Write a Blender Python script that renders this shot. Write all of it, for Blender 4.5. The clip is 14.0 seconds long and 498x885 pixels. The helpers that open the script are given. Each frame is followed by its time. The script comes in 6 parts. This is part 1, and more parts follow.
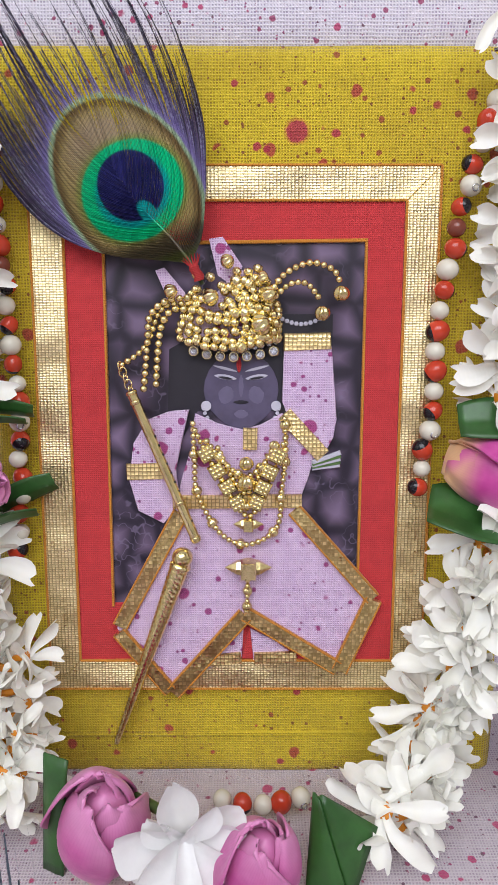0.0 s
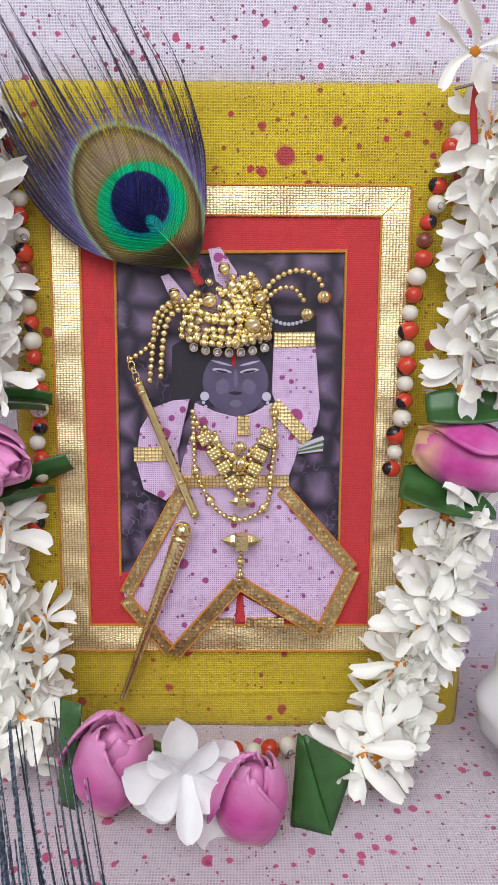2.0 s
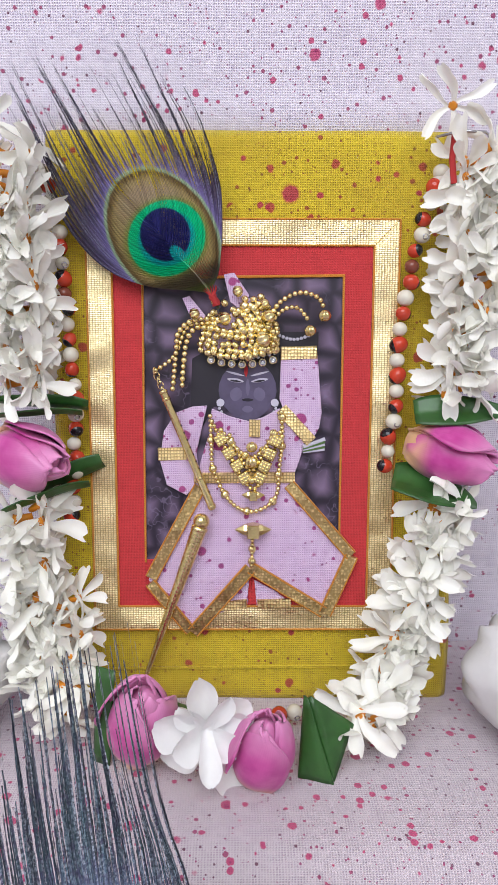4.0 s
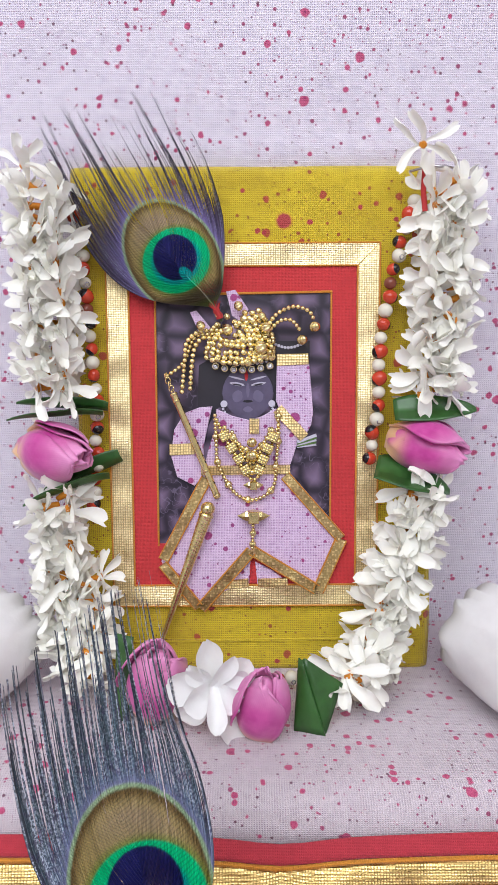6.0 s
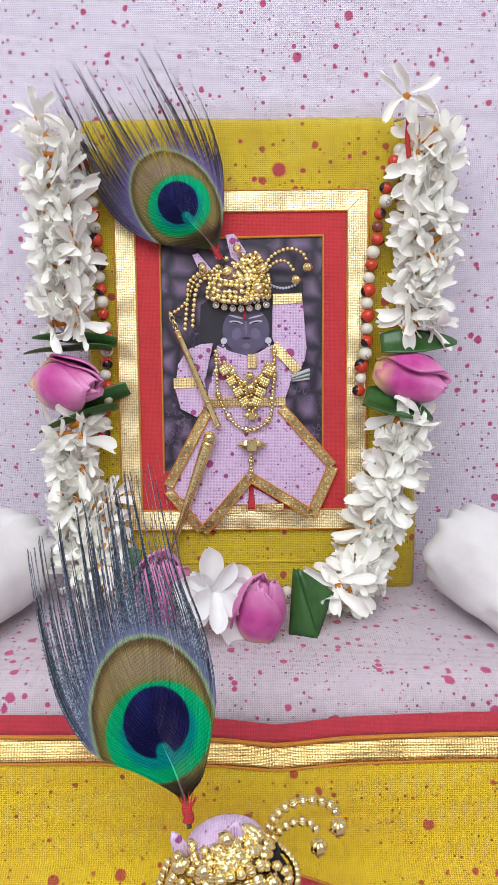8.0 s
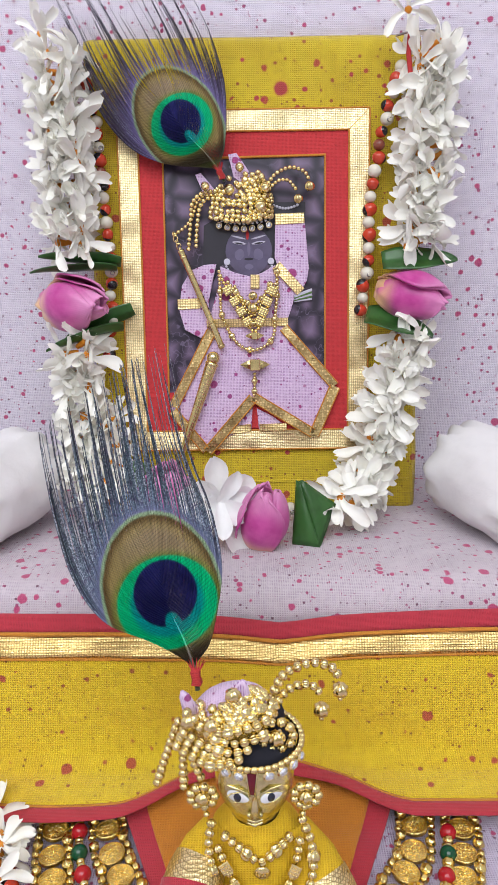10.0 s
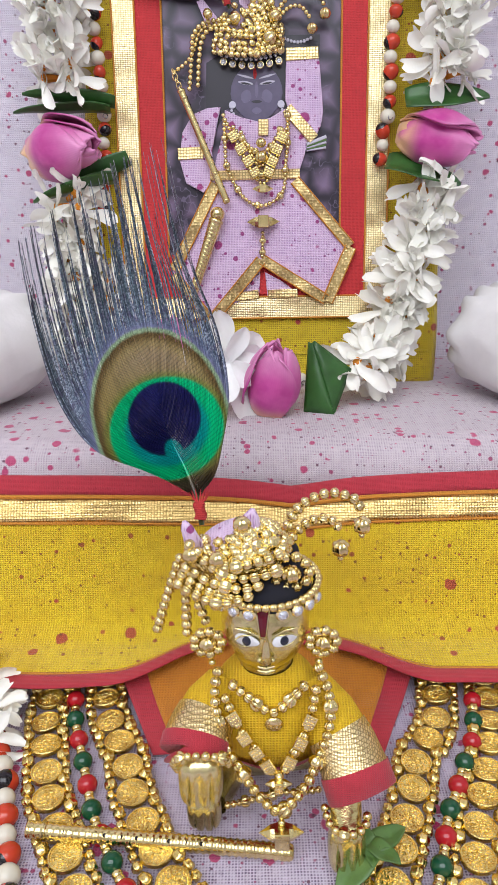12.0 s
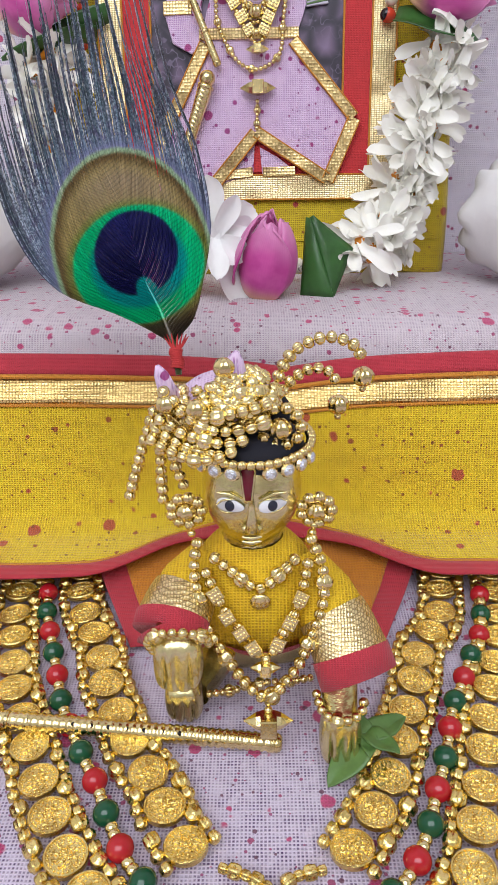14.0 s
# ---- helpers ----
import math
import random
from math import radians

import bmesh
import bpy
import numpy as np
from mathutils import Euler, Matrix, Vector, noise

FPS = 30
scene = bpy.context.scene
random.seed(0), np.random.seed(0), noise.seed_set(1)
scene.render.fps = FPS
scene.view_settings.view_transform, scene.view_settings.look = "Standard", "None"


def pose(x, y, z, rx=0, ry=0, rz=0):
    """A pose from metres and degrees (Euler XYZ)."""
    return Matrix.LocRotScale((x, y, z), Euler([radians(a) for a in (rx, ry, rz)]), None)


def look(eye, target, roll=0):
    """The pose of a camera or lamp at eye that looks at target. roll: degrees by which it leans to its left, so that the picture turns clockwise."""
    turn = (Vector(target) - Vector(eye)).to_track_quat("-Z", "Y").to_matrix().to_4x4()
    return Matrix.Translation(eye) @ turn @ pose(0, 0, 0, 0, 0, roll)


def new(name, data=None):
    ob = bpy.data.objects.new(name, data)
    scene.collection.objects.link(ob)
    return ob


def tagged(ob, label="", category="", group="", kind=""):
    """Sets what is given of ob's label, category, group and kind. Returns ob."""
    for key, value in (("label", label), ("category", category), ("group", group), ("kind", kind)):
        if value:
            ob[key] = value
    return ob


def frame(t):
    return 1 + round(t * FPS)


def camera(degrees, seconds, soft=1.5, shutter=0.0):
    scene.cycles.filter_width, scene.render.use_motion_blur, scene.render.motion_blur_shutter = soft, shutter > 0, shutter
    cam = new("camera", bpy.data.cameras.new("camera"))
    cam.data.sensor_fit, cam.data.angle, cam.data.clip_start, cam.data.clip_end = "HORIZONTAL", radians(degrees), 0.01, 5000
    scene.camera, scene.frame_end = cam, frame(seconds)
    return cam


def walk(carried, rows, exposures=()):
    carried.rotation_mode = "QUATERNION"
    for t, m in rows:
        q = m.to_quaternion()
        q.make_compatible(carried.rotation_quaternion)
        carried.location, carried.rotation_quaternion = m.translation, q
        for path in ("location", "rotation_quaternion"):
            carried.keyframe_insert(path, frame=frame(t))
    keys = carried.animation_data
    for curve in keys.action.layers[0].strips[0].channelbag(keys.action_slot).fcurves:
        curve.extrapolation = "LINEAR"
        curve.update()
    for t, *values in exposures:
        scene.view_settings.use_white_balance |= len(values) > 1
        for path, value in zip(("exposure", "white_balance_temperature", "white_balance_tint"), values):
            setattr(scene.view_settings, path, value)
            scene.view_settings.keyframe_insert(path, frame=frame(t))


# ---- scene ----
cam = camera(37.1, 14.0, 0.85)
METRES, EYE, TILT, LEAN, TURN = 0.25, 0.244, -20.0, 0.0, 0.0
ROWS = [
    (0.0, 0.0, 0.0, 0.0, -0.0, 0.0, -0.0),
    (0.5, -0.0063, -0.0306, -0.0058, 0.07, 0.18, -0.0),
    (1.0, -0.0105, -0.0648, -0.0137, -0.12, 0.49, -0.13),
    (1.5, -0.0138, -0.0864, -0.0221, -0.36, 0.76, -0.2),
    (2.0, -0.0025, -0.1119, -0.035, -0.66, 0.99, -0.21),
    (2.5, 0.0019, -0.1469, -0.0431, -0.81, 1.44, -0.19),
    (3.0, -0.0129, -0.1777, -0.0526, -0.71, 1.79, -0.24),
    (5.5, -0.0171, -0.3584, -0.0828, -0.08, 3.41, 0.31),
    (6.0, -0.0091, -0.3923, -0.1051, -0.04, 3.71, 0.36),
    (6.5, 0.0059, -0.4151, -0.1399, -0.21, 3.57, 0.36),
    (7.0, 0.0024, -0.4356, -0.1702, -0.13, 3.36, 0.35),
    (9.5, -0.0058, -0.5226, -0.2892, 0.33, 2.04, 0.82),
    (10.0, -0.007, -0.508, -0.3239, 0.31, 1.23, 0.82),
    (10.5, -0.0134, -0.4828, -0.3684, 0.36, 0.22, 0.79),
    (11.0, -0.0137, -0.4563, -0.4024, 0.43, -0.99, 0.82),
    (11.5, -0.0162, -0.4296, -0.4332, 0.55, -2.09, 0.85),
    (12.0, -0.016, -0.4068, -0.4588, 0.6, -2.97, 0.82),
    (12.5, -0.0155, -0.3864, -0.4851, 0.52, -3.82, 0.79),
    (13.0, -0.0105, -0.3671, -0.5196, 0.34, -4.48, 0.5),
    (13.5, -0.0041, -0.3417, -0.5442, 0.48, -5.56, 0.53),
    (14.0, -0.0045, -0.3225, -0.5591, 0.65, -6.66, 0.52),
]
walk(cam, [(t, pose(0, 0, EYE, TILT, LEAN, TURN) @ pose(METRES * x, METRES * y, METRES * z, 90 + pitch, roll, yaw)) for t, x, y, z, yaw, pitch, roll in ROWS], exposures=[(0.0, 0.46), (3.0, 0.51), (6.5, 0.58), (9.5, 0.51), (12.0, 0.53), (14.0, 0.47)])

# ---- light ----
world = bpy.data.worlds.new("sky")
scene.world = world
world.use_nodes = True
wn = world.node_tree.nodes
sky = wn.new("ShaderNodeTexSky")
sky.sky_type = "NISHITA"
sky.sun_disc = False
sky.sun_elevation, sky.sun_rotation = radians(52), radians(320)
world.node_tree.links.new(sky.outputs[0], wn["Background"].inputs[0])
wn["Background"].inputs[1].default_value = 0.115
sun = new("sun", bpy.data.lights.new("sun", "SUN"))
sun.data.energy, sun.data.angle, sun.data.color = 2.5, radians(0.5), (1.0, 0.95, 0.88)
sun.matrix_basis = look((-0.5, 0.6, 1.0), (0, 0, 0))
# added soft area lamp behind the camera; no window is known there
added_area_light = new("added_area_light", bpy.data.lights.new("added_area_light", "AREA"))
added_area_light.data.shape, added_area_light.data.size, added_area_light.data.size_y = "RECTANGLE", 2.0, 1.35
added_area_light.data.energy, added_area_light.data.color = 29.5, (0.918, 0.93, 0.99)
added_area_light.matrix_basis = look((-0.25, -1.17, 1.62), (-0.2, 0.35, 0.1))

MM = 0.001


# ---- materials ----
class Mat:
    """A node material under construction."""

    def __init__(self, name, color=(0.5, 0.5, 0.5), rough=0.6, metal=0.0):
        self.m = bpy.data.materials.new(name)
        self.m.use_nodes = True
        self.n, self.l = self.m.node_tree.nodes, self.m.node_tree.links
        self.b = self.n["Principled BSDF"]
        self.b.inputs["Roughness"].default_value = rough
        self.b.inputs["Metallic"].default_value = metal
        self.col = self.rgb(color)
        self.height = None
        self.xyz = self.add("ShaderNodeTexCoord").outputs["Object"]

    def add(self, kind, **props):
        node = self.n.new(kind)
        for key, value in props.items():
            setattr(node, key, value)
        return node

    def rgb(self, c):
        node = self.add("ShaderNodeRGB")
        node.outputs[0].default_value = (*c, 1)
        return node.outputs[0]

    def put(self, socket, value):
        if isinstance(value, (int, float)):
            socket.default_value = value
        else:
            self.l.new(value, socket)

    def math(self, op, a, b=0.0, c=0.0):
        node = self.add("ShaderNodeMath", operation=op)
        for socket, value in zip(node.inputs, (a, b, c)):
            self.put(socket, value)
        return node.outputs[0]

    def step(self, v, lo, hi):
        node = self.add("ShaderNodeMapRange", interpolation_type="SMOOTHSTEP")
        self.put(node.inputs[0], v)
        node.inputs[1].default_value, node.inputs[2].default_value = lo, hi
        return node.outputs[0]

    def mix(self, fac, color, to=None, blend="MIX"):
        node = self.add("ShaderNodeMix", data_type="RGBA", blend_type=blend)
        self.put(node.inputs[0], fac)
        self.l.new(self.col if to is None else to, node.inputs[6])
        self.l.new(self.rgb(color) if isinstance(color, tuple) else color, node.inputs[7])
        if to is None:
            self.col = node.outputs[2]
        return node.outputs[2]

    def noise(self, scale, detail=3.0, rough=0.6, vec=None):
        node = self.add("ShaderNodeTexNoise")
        self.l.new(vec or self.xyz, node.inputs["Vector"])
        node.inputs["Scale"].default_value, node.inputs["Detail"].default_value = scale, detail
        node.inputs["Roughness"].default_value = rough
        return node.outputs[0]

    def vary(self, scale, amount, color):
        f = self.step(self.noise(scale), 0.35, 0.7)
        self.mix(self.math("MULTIPLY", f, amount), color)
        return self

    def axes(self):
        node = self.add("ShaderNodeSeparateXYZ")
        self.l.new(self.xyz, node.inputs[0])
        return node.outputs

    def relief(self, h, strength=0.5, dist=0.0003):
        node = self.add("ShaderNodeBump")
        node.inputs["Strength"].default_value, node.inputs["Distance"].default_value = strength, dist
        self.l.new(h, node.inputs["Height"])
        if self.height:
            self.l.new(self.height, node.inputs["Normal"])
        self.height = node.outputs[0]
        return self

    def spots(self, cell, size, share, color, seed=0.0, soft=0.25):
        """Splashed drops: one in each cell of that size (m), at most of that radius; share: how many cells have one."""
        shift = self.add("ShaderNodeVectorMath", operation="ADD")
        wob = self.add("ShaderNodeTexNoise")
        wob.inputs["Scale"].default_value = 0.9 / size
        self.l.new(self.xyz, wob.inputs["Vector"])
        sc = self.add("ShaderNodeVectorMath", operation="SCALE")
        self.l.new(wob.outputs[1], sc.inputs[0])
        sc.inputs["Scale"].default_value = size * 0.7
        self.l.new(self.xyz, shift.inputs[0])
        self.l.new(sc.outputs[0], shift.inputs[1])
        off = self.add("ShaderNodeVectorMath", operation="ADD")
        self.l.new(shift.outputs[0], off.inputs[0])
        off.inputs[1].default_value = (seed, seed * 1.7, seed * 0.6)
        vor = self.add("ShaderNodeTexVoronoi")
        vor.inputs["Scale"].default_value = 1.0 / cell
        self.l.new(off.outputs[0], vor.inputs["Vector"])
        sep = self.add("ShaderNodeSeparateColor")
        self.l.new(vor.outputs["Color"], sep.inputs[0])
        radius = self.math("MULTIPLY", self.math("POWER", sep.outputs[0], 2.2), size / cell)
        there = self.math("LESS_THAN", sep.outputs[1], share)
        radius = self.math("MULTIPLY", self.math("ADD", radius, 0.25 * size / cell), there)
        d = self.math("SUBTRACT", radius, vor.outputs["Distance"])
        self.mix(self.math("MULTIPLY", self.step(d, 0.0, soft * size / cell), 0.88), color)
        return self

    def weave(self, axes, period, gap=None, depth=0.5, amount=0.5):
        """Threads across and along; gap: the colour between the threads."""
        out = list(self.axes())
        out.append(self.math("ADD", out[1], out[2]))
        wob = self.math("MULTIPLY", self.math("SUBTRACT", self.noise(130, 3), 0.5), 2.6)
        k = 2 * math.pi / period
        wa = self.math("SINE", self.math("ADD", self.math("MULTIPLY", out[axes[0]], k), wob))
        wb = self.math("SINE", self.math("ADD", self.math("MULTIPLY", out[axes[1]], k), wob))
        h = self.math("MULTIPLY", self.math("MAXIMUM", wa, wb), 0.95)
        runs = []
        for k in (0, 1):
            stretch = self.add("ShaderNodeCombineXYZ")
            self.put(stretch.inputs[0], self.math("MULTIPLY", out[axes[k]], 0.8 / period))
            self.put(stretch.inputs[1], self.math("MULTIPLY", out[axes[1 - k]], 45.0))
            runs.append(self.noise(1.0, 1.0, 0.5, stretch.outputs[0]))
        threads = self.math("MAXIMUM", runs[0], runs[1])
        h = self.math("ADD", h, self.math("MULTIPLY", self.math("SUBTRACT", threads, 0.55), 2.2))
        uneven = self.step(self.noise(420, 2), 0.2, 0.7)
        if gap:
            hole = self.math("SUBTRACT", 1.0, self.step(h, -0.6, 0.75))
            self.mix(self.math("MULTIPLY", self.math("MULTIPLY", hole, uneven), amount), gap)
        return self.relief(h, depth, period * 0.35)

    def done(self, **values):
        self.l.new(self.col, self.b.inputs["Base Color"])
        if self.height:
            self.l.new(self.height, self.b.inputs["Normal"])
        for key, value in values.items():
            self.put(self.b.inputs[key.replace("_", " ")], value)
        return self.m


PINK, PLUM = (0.5, 0.02, 0.13), (0.13, 0.03, 0.07)


def white_cloth(name, axes, gap=(0.36, 0.29, 0.42), base=(0.80, 0.75, 0.82), amount=0.9, period=0.00088):
    m = Mat(name, base, 0.9).vary(14, 0.35, tuple(c * 0.93 for c in base))
    m.weave(axes, period, gap, 0.5, amount)
    m.spots(0.0075, 0.0022, 0.65, PINK).spots(0.0046, 0.0014, 0.8, PINK, 0.37).spots(0.0031, 0.0008, 0.8, (0.33, 0.03, 0.12), 0.17).spots(0.0024, 0.00055, 0.6, PLUM, 0.71).spots(0.0017, 0.0004, 0.5, (0.30, 0.04, 0.14), 0.23)
    return m.done(Sheen_Weight=0.2)


def yellow_cloth(name, axes, period=0.00085, gap=(0.36, 0.17, 0.004), base=(0.80, 0.585, 0.010), deep=(0.70, 0.44, 0.006), stains=()):
    m = Mat(name, base, 0.75).vary(22, 0.7, deep)
    m.weave(axes, period, gap, 0.6, 0.9)
    m.spots(0.0078, 0.0021, 0.7, (0.40, 0.025, 0.03)).spots(0.0042, 0.0009, 0.7, (0.30, 0.045, 0.015), 0.4).spots(0.0022, 0.0005, 0.75, (0.20, 0.05, 0.01), 0.8).spots(0.0014, 0.0003, 0.55, (0.22, 0.06, 0.01), 0.33)
    out = m.axes()
    rag = m.math("MULTIPLY", m.math("SUBTRACT", m.noise(900, 3), 0.5), 0.0011)
    for u, v, r in stains:
        dx, dy = m.math("SUBTRACT", out[0], u * MM), m.math("SUBTRACT", out[1], v * MM)
        far = m.math("ADD", m.math("SQRT", m.math("ADD", m.math("MULTIPLY", dx, dx), m.math("MULTIPLY", dy, dy))), rag)
        m.mix(m.math("MULTIPLY", m.step(far, r * MM * 1.25, r * MM * 0.95), 0.5), (0.55, 0.16, 0.03))
        m.mix(m.math("MULTIPLY", m.step(far, r * MM, r * MM * 0.8), 0.9), (0.40, 0.02, 0.05))
    return m.done(Sheen_Weight=0.2)


def plain_weave(name, base, axes, period=0.0006, gap=None, rough=0.8):
    m = Mat(name, base, rough).vary(60, 0.4, tuple(c * 0.75 for c in base))
    m.weave(axes, period, gap or tuple(c * 0.55 for c in base), 0.5, 0.6)
    return m.done(Sheen_Weight=0.15)


def gold_ribbon_mat(name, axes, base=(0.98, 0.83, 0.48), scale=(1000, 1350)):
    m = Mat(name, base, 0.24, 1.0)
    scaled = m.add("ShaderNodeMapping")
    v = [1.0, 1.0, 1.0]
    v[axes[0]], v[axes[1]] = scale[0] / 1000, scale[1] / 1000
    scaled.inputs["Scale"].default_value = v
    m.l.new(m.xyz, scaled.inputs[0])
    vor = m.add("ShaderNodeTexVoronoi")
    vor.inputs["Scale"].default_value, vor.inputs["Randomness"].default_value = 1000, 0.15
    m.l.new(scaled.outputs[0], vor.inputs["Vector"])
    m.relief(vor.outputs["Distance"], 0.55, 0.0004)
    m.relief(m.noise(26, 2), 0.6, 0.014)
    sep = m.add("ShaderNodeSeparateColor")
    m.l.new(vor.outputs["Color"], sep.inputs[0])
    edge = m.add("ShaderNodeTexVoronoi", feature="DISTANCE_TO_EDGE")
    edge.inputs["Scale"].default_value, edge.inputs["Randomness"].default_value = 1000, 0.15
    m.l.new(scaled.outputs[0], edge.inputs["Vector"])
    m.mix(m.math("MULTIPLY", m.step(sep.outputs[0], 0.5, 0.7), 0.22), (0.55, 0.38, 0.12))
    m.mix(m.math("MULTIPLY", m.step(edge.outputs[0], 0.17, 0.04), 0.65), (0.22, 0.13, 0.03))
    rough = m.math("ADD", 0.27, m.math("MULTIPLY", sep.outputs[1], 0.3))
    m.put(m.b.inputs["Roughness"], rough)
    return m.done()


def gold(name, base=(0.80, 0.56, 0.20), rough=0.24, grain=900, depth=0.35):
    m = Mat(name, base, rough, 1.0).vary(180, 0.5, (base[0] * 0.5, base[1] * 0.42, base[2] * 0.3))
    m.relief(m.noise(grain, 3), depth, 0.0003)
    return m.done()


def simple(name, base, rough=0.5, vary=0.3, scale=150, dark=0.7, bump=0.2, **extra):
    m = Mat(name, base, rough).vary(scale, vary, tuple(c * dark for c in base))
    m.relief(m.noise(scale * 5, 3), bump, 0.0003)
    return m.done(**extra)


M_WALL = white_cloth("white_splashed_gauze_wall", (0, 2))
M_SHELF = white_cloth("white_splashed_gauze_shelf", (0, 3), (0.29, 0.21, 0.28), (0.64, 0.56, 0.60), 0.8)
M_FLOOR = white_cloth("lavender_gauze_floor", (0, 1), (0.085, 0.04, 0.13), (0.66, 0.58, 0.72), 1.0, 0.00082)
M_YELLOW_V = yellow_cloth("yellow_cotton_valance", (0, 3))
M_YELLOW_B = yellow_cloth("yellow_cotton_board", (0, 1), 0.00085, (0.26, 0.15, 0.006), (0.70, 0.53, 0.015), (0.52, 0.36, 0.01), ((13.2, 195.6, 3.3), (24, 195, 1.2), (2.2, 191.6, 1.2), (5.0, 191, 1.1), (60, 196, 1.1), (45, 201, 1.1), (-19, 29.5, 1.5), (15, 29, 1.2), (10, 5, 1.2), (-4, 208, 1.0), (66, 203, 1.2)))
M_RED_B = plain_weave("red_cotton_ribbon", (0.60, 0.035, 0.04), (0, 1))
M_RED_V = plain_weave("crimson_cotton_band", (0.50, 0.03, 0.05), (0, 3), 0.0006)
M_GOLD_BX = gold_ribbon_mat("gold_tinsel_ribbon", (0, 1))
M_GOLD_V = gold_ribbon_mat("gold_tinsel_valance", (0, 2), (0.90, 0.66, 0.27))
M_TRIM = gold_ribbon_mat("gold_sequin_trim", (0, 1), (1.0, 0.80, 0.40), (850, 850))
M_ORANGE = plain_weave("orange_edge_thread", (0.62, 0.24, 0.02), (0, 1), 0.0007)
M_TAIL = plain_weave("saffron_gauze", (0.62, 0.22, 0.012), (0, 1), 0.0009, (0.40, 0.10, 0.01))
M_PINK = Mat("pink_splashed_gauze", (0.74, 0.56, 0.76), 0.9).weave((0, 1), 0.0007, (0.36, 0.16, 0.40), 0.6, 0.9).spots(0.0062, 0.0020, 0.9, (0.36, 0.012, 0.17)).spots(0.0036, 0.0010, 0.8, (0.30, 0.012, 0.17), 0.3).spots(0.0021, 0.00045, 0.7, (0.22, 0.02, 0.16), 0.7).done(Sheen_Weight=0.2)
M_GOLD = gold("polished_gold_beads", (0.90, 0.76, 0.38), 0.16)
M_COIN = gold("stamped_gold_coins", (0.97, 0.78, 0.30), 0.22, 1300, 0.9)
M_BRASS = gold("aged_brass", (0.78, 0.70, 0.36), 0.27, 420, 0.9)
M_EYE_W = simple("white_enamel", (0.75, 0.76, 0.78), 0.25)
M_EYE_D = simple("dark_enamel", (0.02, 0.024, 0.04), 0.2)
M_MAROON = simple("maroon_enamel", (0.13, 0.006, 0.015), 0.18)
M_STONE = simple("cut_glass", (0.80, 0.85, 0.95), 0.07, 0.7, 1100, 0.25, 0.9, Metallic=0.75)
M_HAIR = simple("black_velvet", (0.012, 0.012, 0.02), 0.95)


def petal_mat(name, base, tint, sub=0.25):
    m = Mat(name, base, 0.5).vary(220, 0.5, tint)
    out = m.axes()
    m.relief(m.math("SINE", m.math("MULTIPLY", out[0], 9000.0)), 0.03, 0.0002)
    m.relief(m.noise(260, 2), 0.3, 0.0006)
    tr = m.add("ShaderNodeBsdfTranslucent")
    m.l.new(m.col, tr.inputs[0])
    mixer = m.add("ShaderNodeMixShader")
    mixer.inputs[0].default_value = sub
    m.done()
    m.l.new(m.b.outputs[0], mixer.inputs[1])
    m.l.new(tr.outputs[0], mixer.inputs[2])
    m.l.new(mixer.outputs[0], m.n["Material Output"].inputs[0])
    return m.m


M_PETAL = petal_mat("white_jasmine_petal", (0.94, 0.935, 0.875), (0.93, 0.91, 0.78), 0.15)
M_TUBE = simple("orange_flower_tube", (0.72, 0.26, 0.015), 0.5)


def lotus_mat():
    m = Mat("pink_lotus_petal", (0.60, 0.085, 0.34), 0.4)
    out = m.axes()
    base = m.math("MULTIPLY", m.step(out[2], -0.004, -0.015), m.step(m.noise(55, 1), 0.36, 0.54))
    m.mix(m.step(m.noise(90, 3), 0.35, 0.65), (0.48, 0.035, 0.25))
    m.mix(m.math("MULTIPLY", m.step(m.math("ADD", out[2], m.math("MULTIPLY", m.noise(70, 2), 0.016)), 0.010, 0.026), 0.55), (0.82, 0.42, 0.64))
    m.mix(m.math("MULTIPLY", base, 0.8), (0.86, 0.60, 0.24))
    vein = m.math("SINE", m.math("MULTIPLY", m.math("ARCTAN2", out[1], out[0]), 70.0))
    m.mix(m.math("MULTIPLY", m.step(vein, 0.2, 1.0), 0.10), (0.48, 0.04, 0.26))
    m.relief(vein, 0.03, 0.0002)
    m.relief(m.noise(160, 3), 0.25, 0.0008)
    return m.done(Sheen_Weight=0.15)


M_LOTUS = lotus_mat()
M_LEAF = simple("green_leaf", (0.035, 0.12, 0.025), 0.35, 0.6, 120, 0.5)
M_LEAF_L = simple("young_leaf", (0.10, 0.20, 0.05), 0.45, 0.6, 200, 0.6)
M_SEED_R = simple("red_seed", (0.56, 0.05, 0.02), 0.16, 0.4, 300, 0.6, 0.05)
M_SEED_B = simple("black_seed", (0.012, 0.009, 0.012), 0.14, 0.2, 300, 0.7, 0.05)
M_SEED_W = simple("cream_seed", (0.70, 0.66, 0.54), 0.25, 0.5, 300, 0.75, 0.1)
M_SEED_N = simple("brown_seed", (0.20, 0.05, 0.03), 0.2, 0.4, 300, 0.7, 0.05)
M_RUBY = simple("red_glass_bead", (0.42, 0.012, 0.02), 0.08, 0.2, 300, 0.7, 0.03)
M_JADE = simple("green_glass_bead", (0.006, 0.07, 0.03), 0.08, 0.2, 300, 0.7, 0.03)
M_COTTON = simple("white_cotton", (0.76, 0.74, 0.73), 0.9, 0.6, 60, 0.9, 0.8)
M_WIRE = simple("steel_wire", (0.5, 0.5, 0.52), 0.25, Metallic=1.0)
M_THREAD = simple("red_thread", (0.45, 0.03, 0.03), 0.85)


